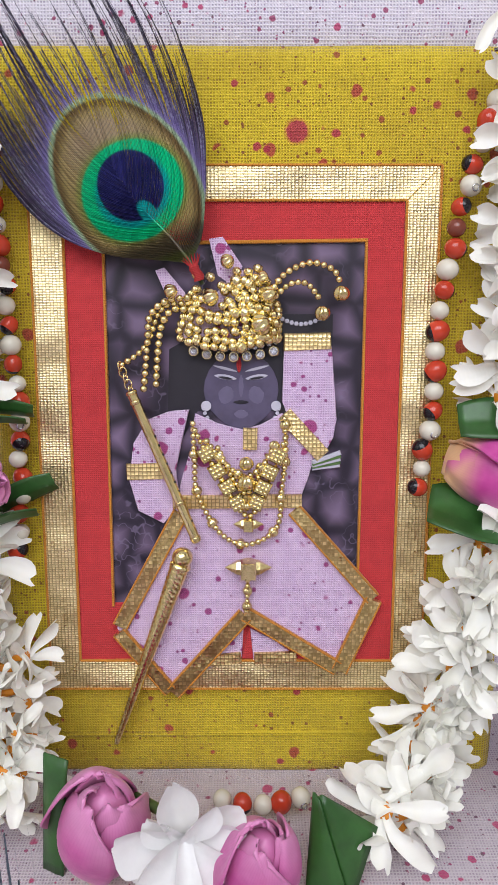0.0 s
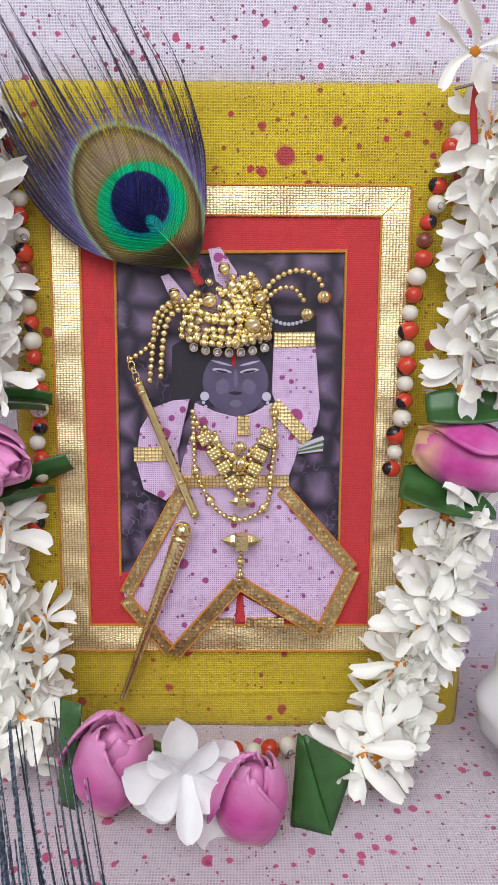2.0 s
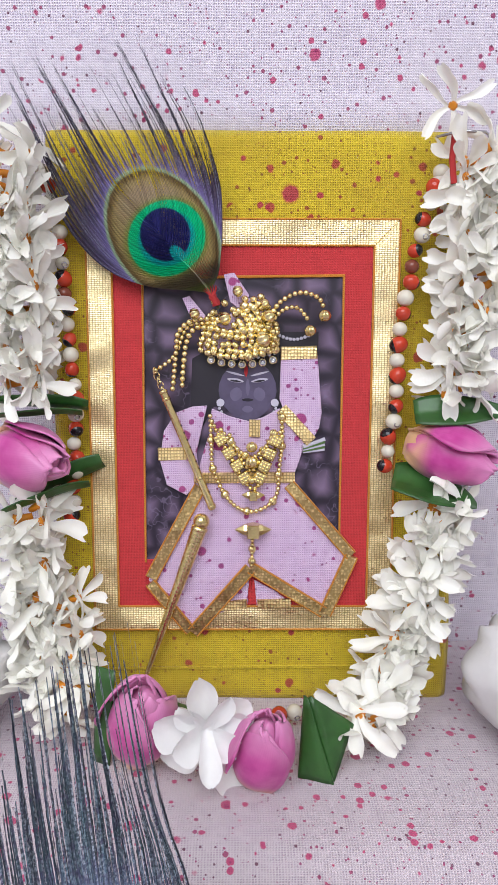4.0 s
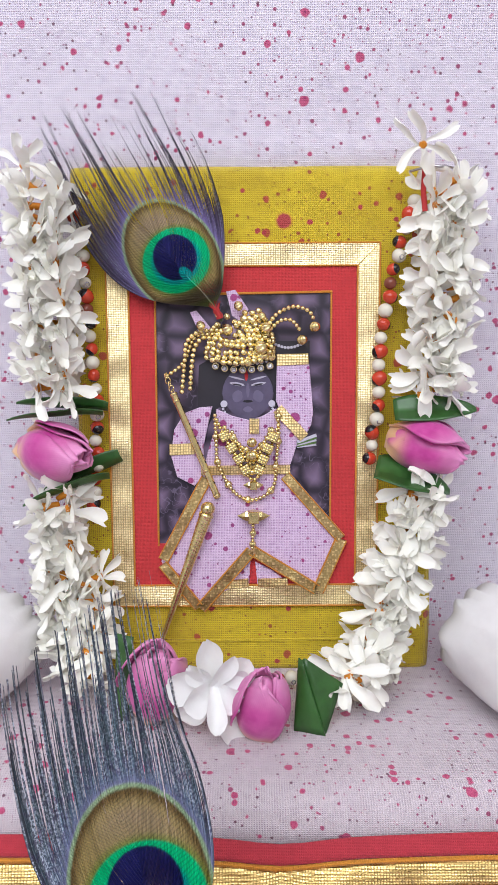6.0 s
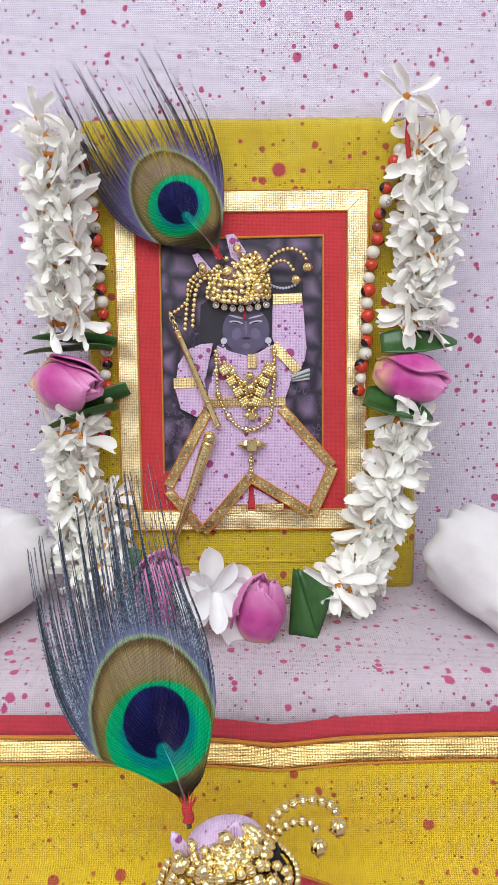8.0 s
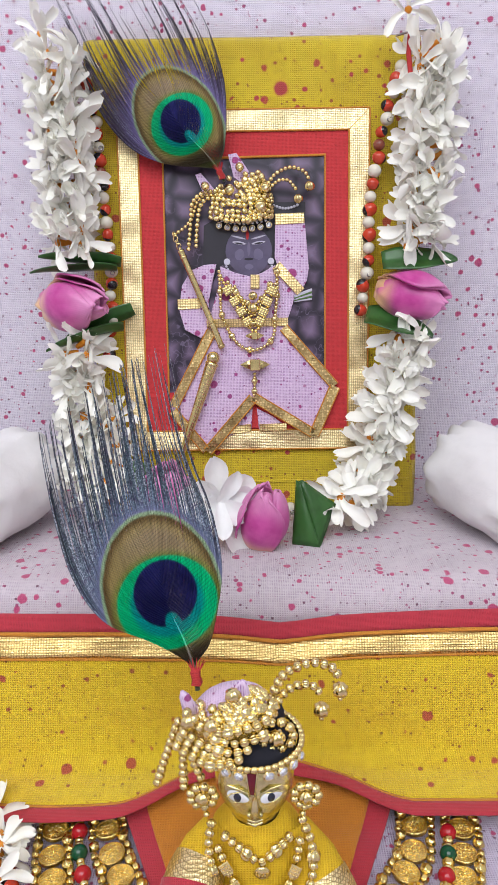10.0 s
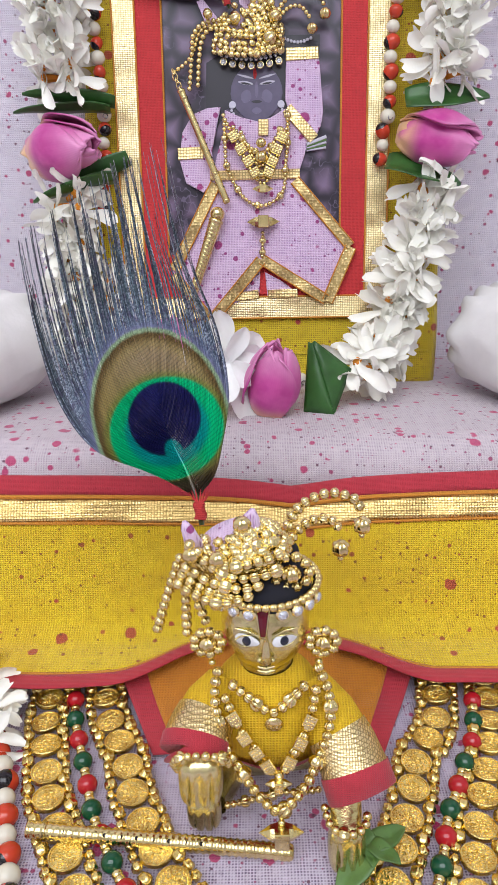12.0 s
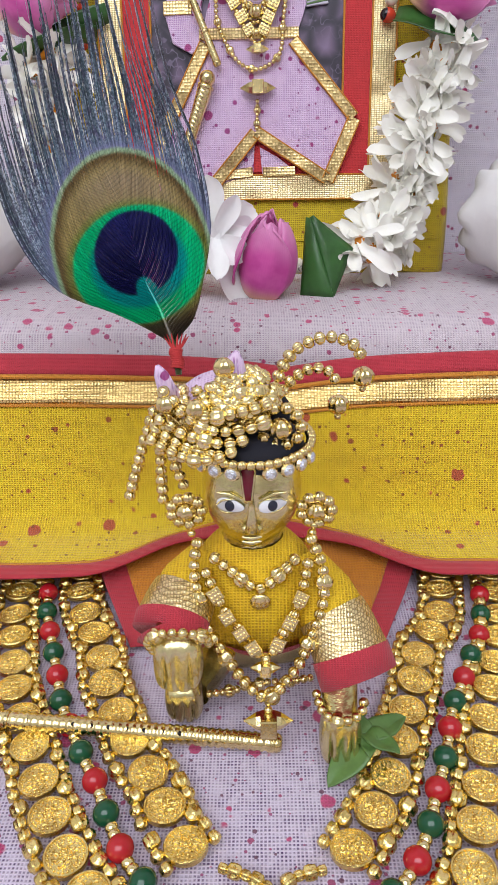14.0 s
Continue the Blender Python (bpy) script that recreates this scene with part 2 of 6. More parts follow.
def print_mat():
    """A printed picture: dark violet with rounded tufts, glossy."""
    m = Mat("dark_violet_print", (0.022, 0.016, 0.030), 0.32)
    vor = m.add("ShaderNodeTexVoronoi", feature="DISTANCE_TO_EDGE")
    vor.inputs["Scale"].default_value, vor.inputs["Randomness"].default_value = 92, 0.55
    m.l.new(m.xyz, vor.inputs["Vector"])
    m.mix(m.math("MULTIPLY", m.step(m.math("ADD", vor.outputs[0], m.math("MULTIPLY", m.noise(60, 2), 0.25)), 0.12, 0.62), 1.0), (0.21, 0.145, 0.24))
    curls = m.step(m.math("ABSOLUTE", m.math("SUBTRACT", m.noise(300, 1), 0.5)), 0.04, 0.0)
    where = m.step(m.noise(45, 1), 0.52, 0.62)
    m.mix(m.math("MULTIPLY", m.math("MULTIPLY", curls, where), 0.6), (0.20, 0.16, 0.25))
    return m.done()


M_PRINT = print_mat()
M_DUSK = simple("printed_dusk_violet", (0.10, 0.082, 0.145), 0.35, 0.5, 160, 0.55, 0.02)
M_NIGHT = simple("printed_night", (0.02, 0.017, 0.026), 0.35, 0.5, 90, 0.6, 0.02)
M_LILAC = simple("printed_lilac", (0.145, 0.122, 0.205), 0.35, 0.4, 200, 0.7, 0.02)
M_PALE = simple("printed_pale_lines", (0.55, 0.53, 0.62), 0.4, 0.3, 300, 0.8, 0.02)


def feather_mat(name, ground, glint_amount, halo, tint, gloss, eye=(0.0, 0.0), size=1.0):
    """Rings of the feather's eye in its own plane (x across, y along, metres)."""
    m = Mat(name, ground, 0.36)
    out = m.axes()

    def ring(cx, cy, rx, ry, turn):
        c, s = math.cos(radians(turn)), math.sin(radians(turn))
        x, y = m.math("SUBTRACT", out[0], cx * MM), m.math("SUBTRACT", out[1], cy * MM)
        a = m.math("ADD", m.math("MULTIPLY", x, c / (rx * MM)), m.math("MULTIPLY", y, s / (rx * MM)))
        b = m.math("ADD", m.math("MULTIPLY", x, -s / (ry * MM)), m.math("MULTIPLY", y, c / (ry * MM)))
        return m.math("SQRT", m.math("ADD", m.math("MULTIPLY", a, a), m.math("MULTIPLY", b, b)))

    wob = m.math("MULTIPLY", m.math("SUBTRACT", m.noise(250, 2), 0.5), 0.04)
    outer = m.math("ADD", ring(-9.6 + 0.4 * eye[0], 21.6 + 0.4 * eye[1], 15.6 * size, 21.0 * size, 15), wob)
    m.mix(m.math("MULTIPLY", m.step(outer, halo, 1.06), 0.85), tint)
    m.mix(m.math("MULTIPLY", m.step(outer, 1.16, 1.05), 0.6), (0.34, 0.30, 0.52))
    m.mix(m.math("MULTIPLY", m.step(outer, 1.10, 1.055), 0.85), (0.40, 0.56, 0.30))
    m.mix(m.step(outer, 1.045, 1.0), (0.19, 0.12, 0.045))
    m.mix(m.step(outer, 1.0, 0.86), (0.43, 0.33, 0.13))
    m.mix(m.math("MULTIPLY", m.math("MULTIPLY", m.step(out[1], 0.024, 0.040), m.step(outer, 0.98, 0.7)), 0.6), (0.42, 0.32, 0.26))
    green = m.math("ADD", ring(-8.0 + eye[0], 18.6 + eye[1], 14.0, 12.8, 12), m.math("MULTIPLY", wob, 0.4))
    m.mix(m.math("MULTIPLY", m.step(green, 1.16, 1.02), 0.6), (0.20, 0.30, 0.04))
    m.mix(m.step(green, 1.03, 0.97), (0.0, 0.58, 0.25))
    m.mix(m.math("MULTIPLY", m.step(green, 0.80, 0.66), 0.8), (0.0, 0.34, 0.40))
    blue = ring(-8.6 + 0.6 * eye[0], 21.0 + 0.6 * eye[1], 8.9, 9.2, 0)
    notch = ring(-6.0 + eye[0], 12.4 + 0.9 * eye[1], 2.3, 3.7, 24)
    inside = m.math("MULTIPLY", m.step(blue, 1.03, 0.96), m.step(notch, 0.85, 1.1))
    m.mix(inside, (0.010, 0.010, 0.085))
    m.mix(m.math("MULTIPLY", m.math("MULTIPLY", inside, m.step(m.noise(90, 2), 0.4, 0.65)), 0.6), (0.035, 0.035, 0.20))
    geo = m.add("ShaderNodeNewGeometry")
    r = geo.outputs["Random Per Island"]
    free = m.step(outer, 1.08, 1.25)
    # silvery highlights of the loose barbs, painted into their colour as pale specks
    specks = m.step(m.noise(1700, 2), 0.44, 0.56)
    painted_glints = m.math("MULTIPLY", m.math("MULTIPLY", free, m.step(r, 0.15, 0.45)), specks)
    m.mix(m.math("MULTIPLY", painted_glints, glint_amount), (0.60, 0.66, 0.76))
    sheen = m.math("MULTIPLY", m.step(m.math("FRACT", m.math("MULTIPLY", r, 31.0)), 0.45, 0.7), free)
    m.mix(m.math("MULTIPLY", sheen, 0.5), gloss)
    bar = m.math("MULTIPLY", m.step(m.noise(700, 2), 0.5, 0.62), free)
    m.mix(m.math("MULTIPLY", bar, 0.5), (0.10, 0.06, 0.16))
    low = m.math("MULTIPLY", m.step(out[1], 0.011, 0.005), m.step(green, 0.98, 1.06))
    m.mix(m.math("MULTIPLY", low, 0.85), (0.045, 0.034, 0.026))
    m.mix(m.math("MULTIPLY", m.math("MULTIPLY", m.step(out[1], 0.0035, 0.001), low), 0.6), (0.14, 0.20, 0.03))
    dark = m.math("FRACT", m.math("MULTIPLY", r, 17.0))
    depth = m.math("ADD", 0.22, m.math("MULTIPLY", m.step(outer, 1.05, 1.3), 0.40))
    m.mix(m.math("MULTIPLY", m.step(dark, 0.3, 0.95), depth), (0.006, 0.006, 0.010))
    off = m.math("ABSOLUTE", m.math("ADD", out[0], m.math("MULTIPLY", out[1], 0.42)))
    lie = m.math("ADD", m.math("SUBTRACT", out[1], m.math("MULTIPLY", off, 0.6)), m.math("MULTIPLY", m.noise(160, 2), 0.0012))
    line = m.step(m.math("SINE", m.math("MULTIPLY", lie, 2 * math.pi / 0.00085)), 0.1, 0.9)
    m.mix(m.math("MULTIPLY", m.math("MULTIPLY", line, m.step(outer, 1.12, 1.0)), 0.3), (0.012, 0.014, 0.022))
    return m.done(Specular_IOR_Level=0.6)


M_FEATHER = feather_mat("peacock_barbs", (0.11, 0.12, 0.15), 0.9, 1.6, (0.20, 0.24, 0.38), (0.06, 0.16, 0.20))
M_FEATHER_D = feather_mat("dark_peacock_barbs", (0.055, 0.035, 0.06), 0.3, 1.6, (0.24, 0.19, 0.44), (0.11, 0.08, 0.10), (-1.4, 2.6), 1.1)


# ---- building helpers ----
WORLD = {}


def T(x, y, z):
    return Matrix.Translation((x * MM, y * MM, z * MM))


def base(name, x, y, z, label, category, group="", turn=None):
    """A thing: an empty at its base, in mm."""
    ob = new(name)
    ob.empty_display_size = 0.01
    m = T(x, y, z)
    ob.matrix_basis = m
    WORLD[ob] = m
    return tagged(ob, label, category, group)


def mesh(name, verts, faces, mats, smooth=True, ids=None):
    """A mesh from mm."""
    me = bpy.data.meshes.new(name)
    me.from_pydata([(v[0] * MM, v[1] * MM, v[2] * MM) for v in verts], [], faces)
    for m in mats if isinstance(mats, (list, tuple)) else [mats]:
        me.materials.append(m)
    me.polygons.foreach_set("use_smooth", [smooth] * len(faces))
    if ids:
        me.polygons.foreach_set("material_index", ids)
    me.update()
    return me


def put(name, me, m=None, parent=None, label=""):
    """A mesh object at the world pose m, under its parent."""
    ob = new(name, me)
    m = m or Matrix.Identity(4)
    if parent:
        ob.parent = parent
        ob.matrix_parent_inverse = WORLD[parent].inverted()
    ob.matrix_basis = m
    WORLD[ob] = m
    if label:
        ob["label"] = label
    return ob


def structure(name, me, label, category):
    return tagged(put(name, me), label, category, kind="structure")


def grid(fn, nu, nv, thick=0.0):
    """A sheet fn(a, b) over the unit square; thick: a back side that far along -normal (z or y given by fn)."""
    verts = [fn(i / nu, j / nv) for j in range(nv + 1) for i in range(nu + 1)]
    w = nu + 1
    faces = [(j * w + i, j * w + i + 1, (j + 1) * w + i + 1, (j + 1) * w + i) for j in range(nv) for i in range(nu)]
    if thick:
        vs = [Vector(v) for v in verts]
        n0 = len(vs)
        normals = [Vector() for _ in vs]
        for f in faces:
            n = (vs[f[1]] - vs[f[0]]).cross(vs[f[2]] - vs[f[0]])
            for i in f:
                normals[i] += n
        verts = verts + [tuple(v - n.normalized() * thick) for v, n in zip(vs, normals)]
        faces = faces + [tuple(i + n0 for i in reversed(f)) for f in faces]
        rim = [*range(w), *[j * w + nu for j in range(1, nv + 1)], *[nv * w + i for i in range(nu - 1, -1, -1)], *[j * w for j in range(nv - 1, 0, -1)]]
        for a, b in zip(rim, rim[1:] + rim[:1]):
            faces.append((b, a, a + n0, b + n0))
    return verts, faces


def plate(poly, z0, z1, edge=0.25):
    """A flat piece with softened upper edges: poly in mm, counter-clockwise."""
    n = len(poly)
    c = (sum(p[0] for p in poly) / n, sum(p[1] for p in poly) / n)
    verts = [(x, y, z0) for x, y in poly] + [(x, y, z1 - edge) for x, y in poly]
    inner = []
    for i in range(n):
        a, p, b = (Vector(poly[k % n]) for k in (i - 1, i, i + 1))
        e1, e2 = (p - a).normalized(), (b - p).normalized()
        nrm = Vector((-e1.y - e2.y, e1.x + e2.x))
        nrm = nrm.normalized() if nrm.length > 1e-6 else Vector((0, 0))
        inner.append((p.x + nrm.x * edge, p.y + nrm.y * edge, z1))
    verts += inner
    faces = [tuple(reversed(range(n))), tuple(range(2 * n, 3 * n))]
    for k in range(2):
        faces += [(k * n + i, k * n + (i + 1) % n, (k + 1) * n + (i + 1) % n, (k + 1) * n + i) for i in range(n)]
    return verts, faces


def strip(p, q, width, z0, z1, miter=(0.0, 0.0)):
    """A ribbon from p to q; miter: how far its two ends lean."""
    p, q = Vector(p), Vector(q)
    d = (q - p).normalized()
    n = Vector((-d.y, d.x)) * width / 2
    a, b = d * miter[0], d * miter[1]
    return plate([tuple(p - n - a), tuple(q - n + b), tuple(q + n - b), tuple(p + n + a)], z0, z1)


def tube(path, radii, sides=8, squash=1.0, caps=True):
    pts = [Vector(p) for p in path]
    verts, faces = [], []
    ref = Vector((0, 0, 1))
    for i, p in enumerate(pts):
        d = (pts[min(i + 1, len(pts) - 1)] - pts[max(i - 1, 0)]).normalized()
        if abs(d.dot(ref)) > 0.95:
            ref = Vector((0, 1, 0)) if abs(d.y) < 0.9 else Vector((1, 0, 0))
        a = d.cross(ref).normalized()
        b = d.cross(a)
        r = radii[i] if isinstance(radii, (list, tuple)) else radii
        for k in range(sides):
            t = 2 * math.pi * k / sides
            verts.append(tuple(p + a * r * math.cos(t) + b * r * squash * math.sin(t)))
    for i in range(len(pts) - 1):
        for k in range(sides):
            a, b = i * sides + k, i * sides + (k + 1) % sides
            faces.append((a, b, b + sides, a + sides))
    if caps:
        faces += [tuple(range(sides)), tuple(reversed(range((len(pts) - 1) * sides, len(pts) * sides)))]
    return verts, faces


def lathe(profile, sides=16):
    """profile: (radius, z) from below to above."""
    verts, faces = [], []
    for r, z in profile:
        verts += [(r * math.cos(2 * math.pi * k / sides), r * math.sin(2 * math.pi * k / sides), z) for k in range(sides)]
    for i in range(len(profile) - 1):
        for k in range(sides):
            a, b = i * sides + k, i * sides + (k + 1) % sides
            faces.append((a, b, b + sides, a + sides))
    faces += [tuple(reversed(range(sides))), tuple(range((len(profile) - 1) * sides, len(profile) * sides))]
    return verts, faces


def ball(rx, ry=None, rz=None, seg=10, rings=7):
    ry, rz = ry or rx, rz or rx
    v, f = lathe([(max(math.sin(math.pi * i / rings), 0.02), -math.cos(math.pi * i / rings)) for i in range(rings + 1)], seg)
    return [(x * rx, y * ry, z * rz) for x, y, z in v], f


def joined(*pieces):
    """pieces: (verts, faces) or (verts, faces, material index)."""
    verts, faces, ids = [], [], []
    for piece in pieces:
        n = len(verts)
        verts += piece[0]
        faces += [tuple(i + n for i in f) for f in piece[1]]
        ids += [piece[2] if len(piece) > 2 else 0] * len(piece[1])
    return verts, faces, ids


def moved(piece, m):
    """A piece turned and moved by m, whose places are in mm."""
    out = [tuple(m @ Vector(v)) for v in piece[0]]
    return (out, *piece[1:])


def MMP(x, y, z, rx=0, ry=0, rz=0, s=(1, 1, 1)):
    return Matrix.LocRotScale((x, y, z), Euler([radians(a) for a in (rx, ry, rz)]), Vector(s))


def spline(points, step):
    """Places along a smooth curve through the points, a step apart, with the direction there."""
    pts = [Vector(p) for p in points]
    dense = []
    for i in range(len(pts) - 1):
        a, b, c, d = pts[max(i - 1, 0)], pts[i], pts[i + 1], pts[min(i + 2, len(pts) - 1)]
        for k in range(24):
            t = k / 24
            dense.append(0.5 * (2 * b + (c - a) * t + (2 * a - 5 * b + 4 * c - d) * t * t + (3 * b - a - 3 * c + d) * t ** 3))
    dense.append(pts[-1])
    out, left = [(dense[0], (dense[1] - dense[0]).normalized())], step
    for p, q in zip(dense, dense[1:]):
        seg = (q - p).length
        pos = 0.0
        while seg - pos >= left:
            pos += left
            out.append((p.lerp(q, pos / seg), (q - p).normalized()))
            left = step
        left -= seg - pos
    return out


def at(p, d=None, spin=0.0, size=1.0):
    """A world pose at p (mm) with its z along d."""
    m = Matrix.Translation(Vector(p) * MM)
    if d is not None:
        m = m @ Vector(d).to_track_quat("Z", "Y").to_matrix().to_4x4()
    return m @ Matrix.Rotation(spin, 4, "Z") @ Matrix.Scale(size, 4)


# the picture's board leans back by ten degrees; x across, y up the board, z out of it
BOARD = T(0, 187.5, 62) @ Matrix.Rotation(radians(80), 4, "X")


def on_board(u, v, d=0.0):
    return tuple(BOARD @ Vector((u * MM, v * MM, d * MM)) / MM)


rnd = random.Random(7)


# ---- setting ----
def back(a, b):
    x, z = -420 + 840 * a, -4 + 584 * b
    fwd = max(0.0, abs(x) - 112)
    y = 230.5 - min(fwd * fwd / 230, 45) + 0.8 * noise.noise((x / 60, z / 90, 3)) + 0.4 * noise.noise((x / 18, z / 25, 1))
    return x, y - 1.2 * math.exp(-((z - 283) / 2.2) ** 2), z


structure("wall_back", mesh("wall_back", *grid(back, 150, 120, 2.0), M_WALL), "white gauze backdrop splashed with pink and plum drops", "backdrop")


def shelf_sheet(a, b):
    x = -420 + 840 * a
    path = [(240, 60.5), (185, 61.6), (140, 65.6), (112, 67), (105, 64), (101.5, 58), (100.5, 50), (99, 30), (98, -1)]
    s = b * (len(path) - 1)
    i = min(int(s), len(path) - 2)
    t = s - i
    y, z = (path[i][k] * (1 - t) + path[i + 1][k] * t for k in (0, 1))
    w = 0.7 * noise.noise((x / 45, y / 40, z / 30))
    return x, y - (w if b > 0.5 else 0), z + (w * 0.5 if b < 0.5 else 0)


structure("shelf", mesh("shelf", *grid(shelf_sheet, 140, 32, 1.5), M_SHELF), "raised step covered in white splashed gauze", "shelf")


def floor_sheet(a, b):
    x, y = -600 + 1200 * a, 97 - 900 * b
    return x, y, 0.5 * noise.noise((x / 30, y / 30, 0)) - 0.4


structure("floor", mesh("floor", *grid(lambda a, b: floor_sheet(a, 1 - b), 120, 100), M_FLOOR), "lavender gauze cloth with pink drops on the ground", "floor")
M_GROUND = simple("grey_stone_ground", (0.35, 0.33, 0.31), 0.7, 0.5, 2.0, 0.8)
structure("ground", mesh("ground", [(-60000, -60000, -4), (60000, -60000, -4), (60000, 60000, -4), (-60000, 60000, -4)], [(0, 1, 2, 3)], M_GROUND), "plain grey stone ground around the altar", "ground")
# unseen room added around the altar for bounced light and gold reflections
M_ADDED_ROOM = simple("added_room_white", (0.78, 0.76, 0.73), 0.85, 0.4, 4.0, 0.92, 0.2)


def slab(x0, x1, y0, y1, z0, z1):
    """An upright or lying block between two corners."""
    v = [(x, y, z) for z in (z0, z1) for x, y in ((x0, y0), (x1, y0), (x1, y1), (x0, y1))]
    return v, [(3, 2, 1, 0), (4, 5, 6, 7), (0, 1, 5, 4), (1, 2, 6, 5), (2, 3, 7, 6), (3, 0, 4, 7)]


# the south side's opening is made up, for the area lamp
for nm, pieces in (("added_wall_north", [slab(-1700, 1700, 420, 540, -4, 2500)]), ("added_wall_west", [slab(-1820, -1700, -1320, 540, -4, 2500)]), ("added_wall_east", [slab(1700, 1820, -1320, 540, -4, 2500)]),
                   ("added_wall_south", [slab(-1700, 1700, -1320, -1200, -4, 850), slab(-1700, 1700, -1320, -1200, 2350, 2500), slab(-1700, -1350, -1320, -1200, 850, 2350), slab(850, 1700, -1320, -1200, 850, 2350)])):
    structure(nm, mesh(nm, *joined(*pieces)[:2], M_ADDED_ROOM, False), "unseen white wall added for bounced light and reflections", "wall")
structure("ceiling", mesh("ceiling", *slab(-1820, 1820, -1320, 540, 2500, 2620), M_ADDED_ROOM, False), "unseen white ceiling added for bounced light and reflections", "ceiling")


# ---- valance over the step's front ----
def fall(s):
    """The valance's side view: y and z at s mm from its upper edge."""
    path = [(98.5, 61.5), (94, 55), (87, 44), (80.5, 22), (77, 14.5), (70, 11), (48, 10.2)]
    for p, q in zip(path, path[1:]):
        d = math.dist(p, q)
        if s <= d:
            return p[0] + (q[0] - p[0]) * s / d, p[1] + (q[1] - p[1]) * s / d
        s -= d
    return path[-1][0] - s, path[-1][1]


def hem(x):
    return 80 - (20 * math.cos(math.pi * (x - 1) / 104) ** 1.5 if abs(x - 1) < 52 else 0) + 1.2 * noise.noise((x / 40, 5, 0))


def band(s0, s1, proud, rows, from_hem=False):
    def fn(a, b):
        x = -330 + 660 * a
        end = hem(x)
        s = end - s1 + (s1 - s0) * b if from_hem else (s0 + ((s1 if s1 else end - 6.4) - s0) * b)
        y, z = fall(s)
        dip = -4.6 * math.exp(-abs(x - 8) / 16) * max(0, 1 - s / 45) + 2.4 * min(1, abs(x - 8) / 120) * max(0, 1 - s / 50)
        w = (0.8 + s / 60) * noise.noise((x / 38, s / 60, 2)) + 1.3 * math.exp(-((x - 8) / 5) ** 2) * max(0, 1 - s / 40)
        lift = 3.0 * math.exp(-((abs(x) - 26) / 12) ** 2) * max(0, (s - 45) / 30)
        return x, y - proud + w, z + dip + proud * 0.4 + lift
    return grid(fn, 180, rows, 0.5)


valance = base("valance", 0, 98, 60, "yellow splashed cotton valance with crimson bands and gold tinsel ribbon", "valance")
put("top_band", mesh("top_band", *band(2.2, 8.8, 0.3, 4), M_RED_V), parent=valance, label="crimson cotton top band")
put("cloth", mesh("cloth", *band(8.2, 0, 0.0, 40), M_YELLOW_V), parent=valance, label="bright yellow cotton with red drops")
put("ribbon", mesh("ribbon", *band(10.2, 17.8, 0.7, 5), M_GOLD_V), parent=valance, label="woven gold tinsel ribbon")
for k, (a, b) in enumerate(((8.7, 10.2), (17.8, 18.7))):
    put("edge_thread", mesh("edge_thread", *band(a, b, 0.9, 1), M_ORANGE), parent=valance, label="orange edge stitching")
put("hem_band", mesh("hem_band", *band(0.0, 6.0, 0.4, 4, True), M_RED_V), parent=valance, label="crimson cotton hem band")
put("hem_thread", mesh("hem_thread", *band(6.0, 7.0, 0.7, 1, True), M_ORANGE), parent=valance, label="orange edge stitching")


def tail(inset, up):
    def fn(a, b):
        half = (54 - 20 * b) * (1 - inset * 1.0)
        y = 74 - (44 - inset * 44 * 0.22) * b
        x = -2 + half * (2 * a - 1)
        z = 1.4 + up + 7.5 * (1 - b) ** 1.5 + 2.6 * noise.noise((x / 11, y / 15, 4)) * (0.4 + 0.6 * (1 - b)) + 0.8 + 1.5 * math.exp(-((x + 2) / 16) ** 2) * b
        return x, y, z
    return grid(lambda a, b: fn(a, 1 - b), 40, 20, 0.4)


tail_cloth = base("cloth_tail", 0, 60, 0, "saffron gauze cloth end with crimson border lying on the floor", "cloth")
put("border", mesh("border", *tail(0.0, 0.0), M_RED_V), parent=tail_cloth, label="crimson cotton border")
put("gauze", mesh("gauze", *tail(0.17, 0.7), M_TAIL), parent=tail_cloth, label="orange-yellow gauze")


# ---- framed picture ----
picture = base("framed_picture", 0, 187.5, 66, "picture in a yellow cloth mount with gold and red ribbons", "picture")


def bpart(name, piece, mat, parent, label="", smooth=False):
    ids = piece[2] if len(piece) > 2 else None
    return put(name, mesh(name, piece[0], piece[1], mat, smooth, ids), BOARD, parent, label)


def mount(a, b):
    u, v = -75.5 + 152.5 * a, 0.5 + 217.5 * b
    soft = 2.2 * (max(0, abs(2 * a - 1) - 0.94) / 0.06) ** 2 + 1.6 * (max(0, abs(2 * b - 1) - 0.955) / 0.045) ** 2
    return u + 1.2 * noise.noise((v / 50, 0, 0)), v + 0.7 * noise.noise((u / 50, 4, 0)), -soft + 0.5 * noise.noise((u / 25, v / 25, 0))


board = bpart("mount", grid(mount, 60, 80, 3.0), M_YELLOW_B, picture, "mustard yellow cotton mount with red drops", True)
bpart("fold_seam", strip((-58, 14.5), (73, 15.5), 1.1, 0.2, 0.9), M_YELLOW_B, picture)
# dark print and things printed on it
bpart("print", plate([(-43.5, 52), (36, 52), (36, 168), (-43.5, 168)], 0.3, 0.8, 0.05), M_PRINT, picture, "dark violet glossy print")
bpart("printed_shade", plate([(-24, 112), (-20, 109), (-15, 118), (10, 118), (24, 120), (24, 146), (8, 146), (-16, 140), (-23, 136)], 0.8, 1.0, 0.02), M_NIGHT, picture)
oval = [(-2.3 + 10.9 * math.cos(t) * (1 if math.sin(t) > 0 else 1 - 0.25 * math.sin(t) ** 2), 124.0 + 11.4 * math.sin(t)) for t in np.linspace(0, 2 * math.pi, 24, endpoint=False)]
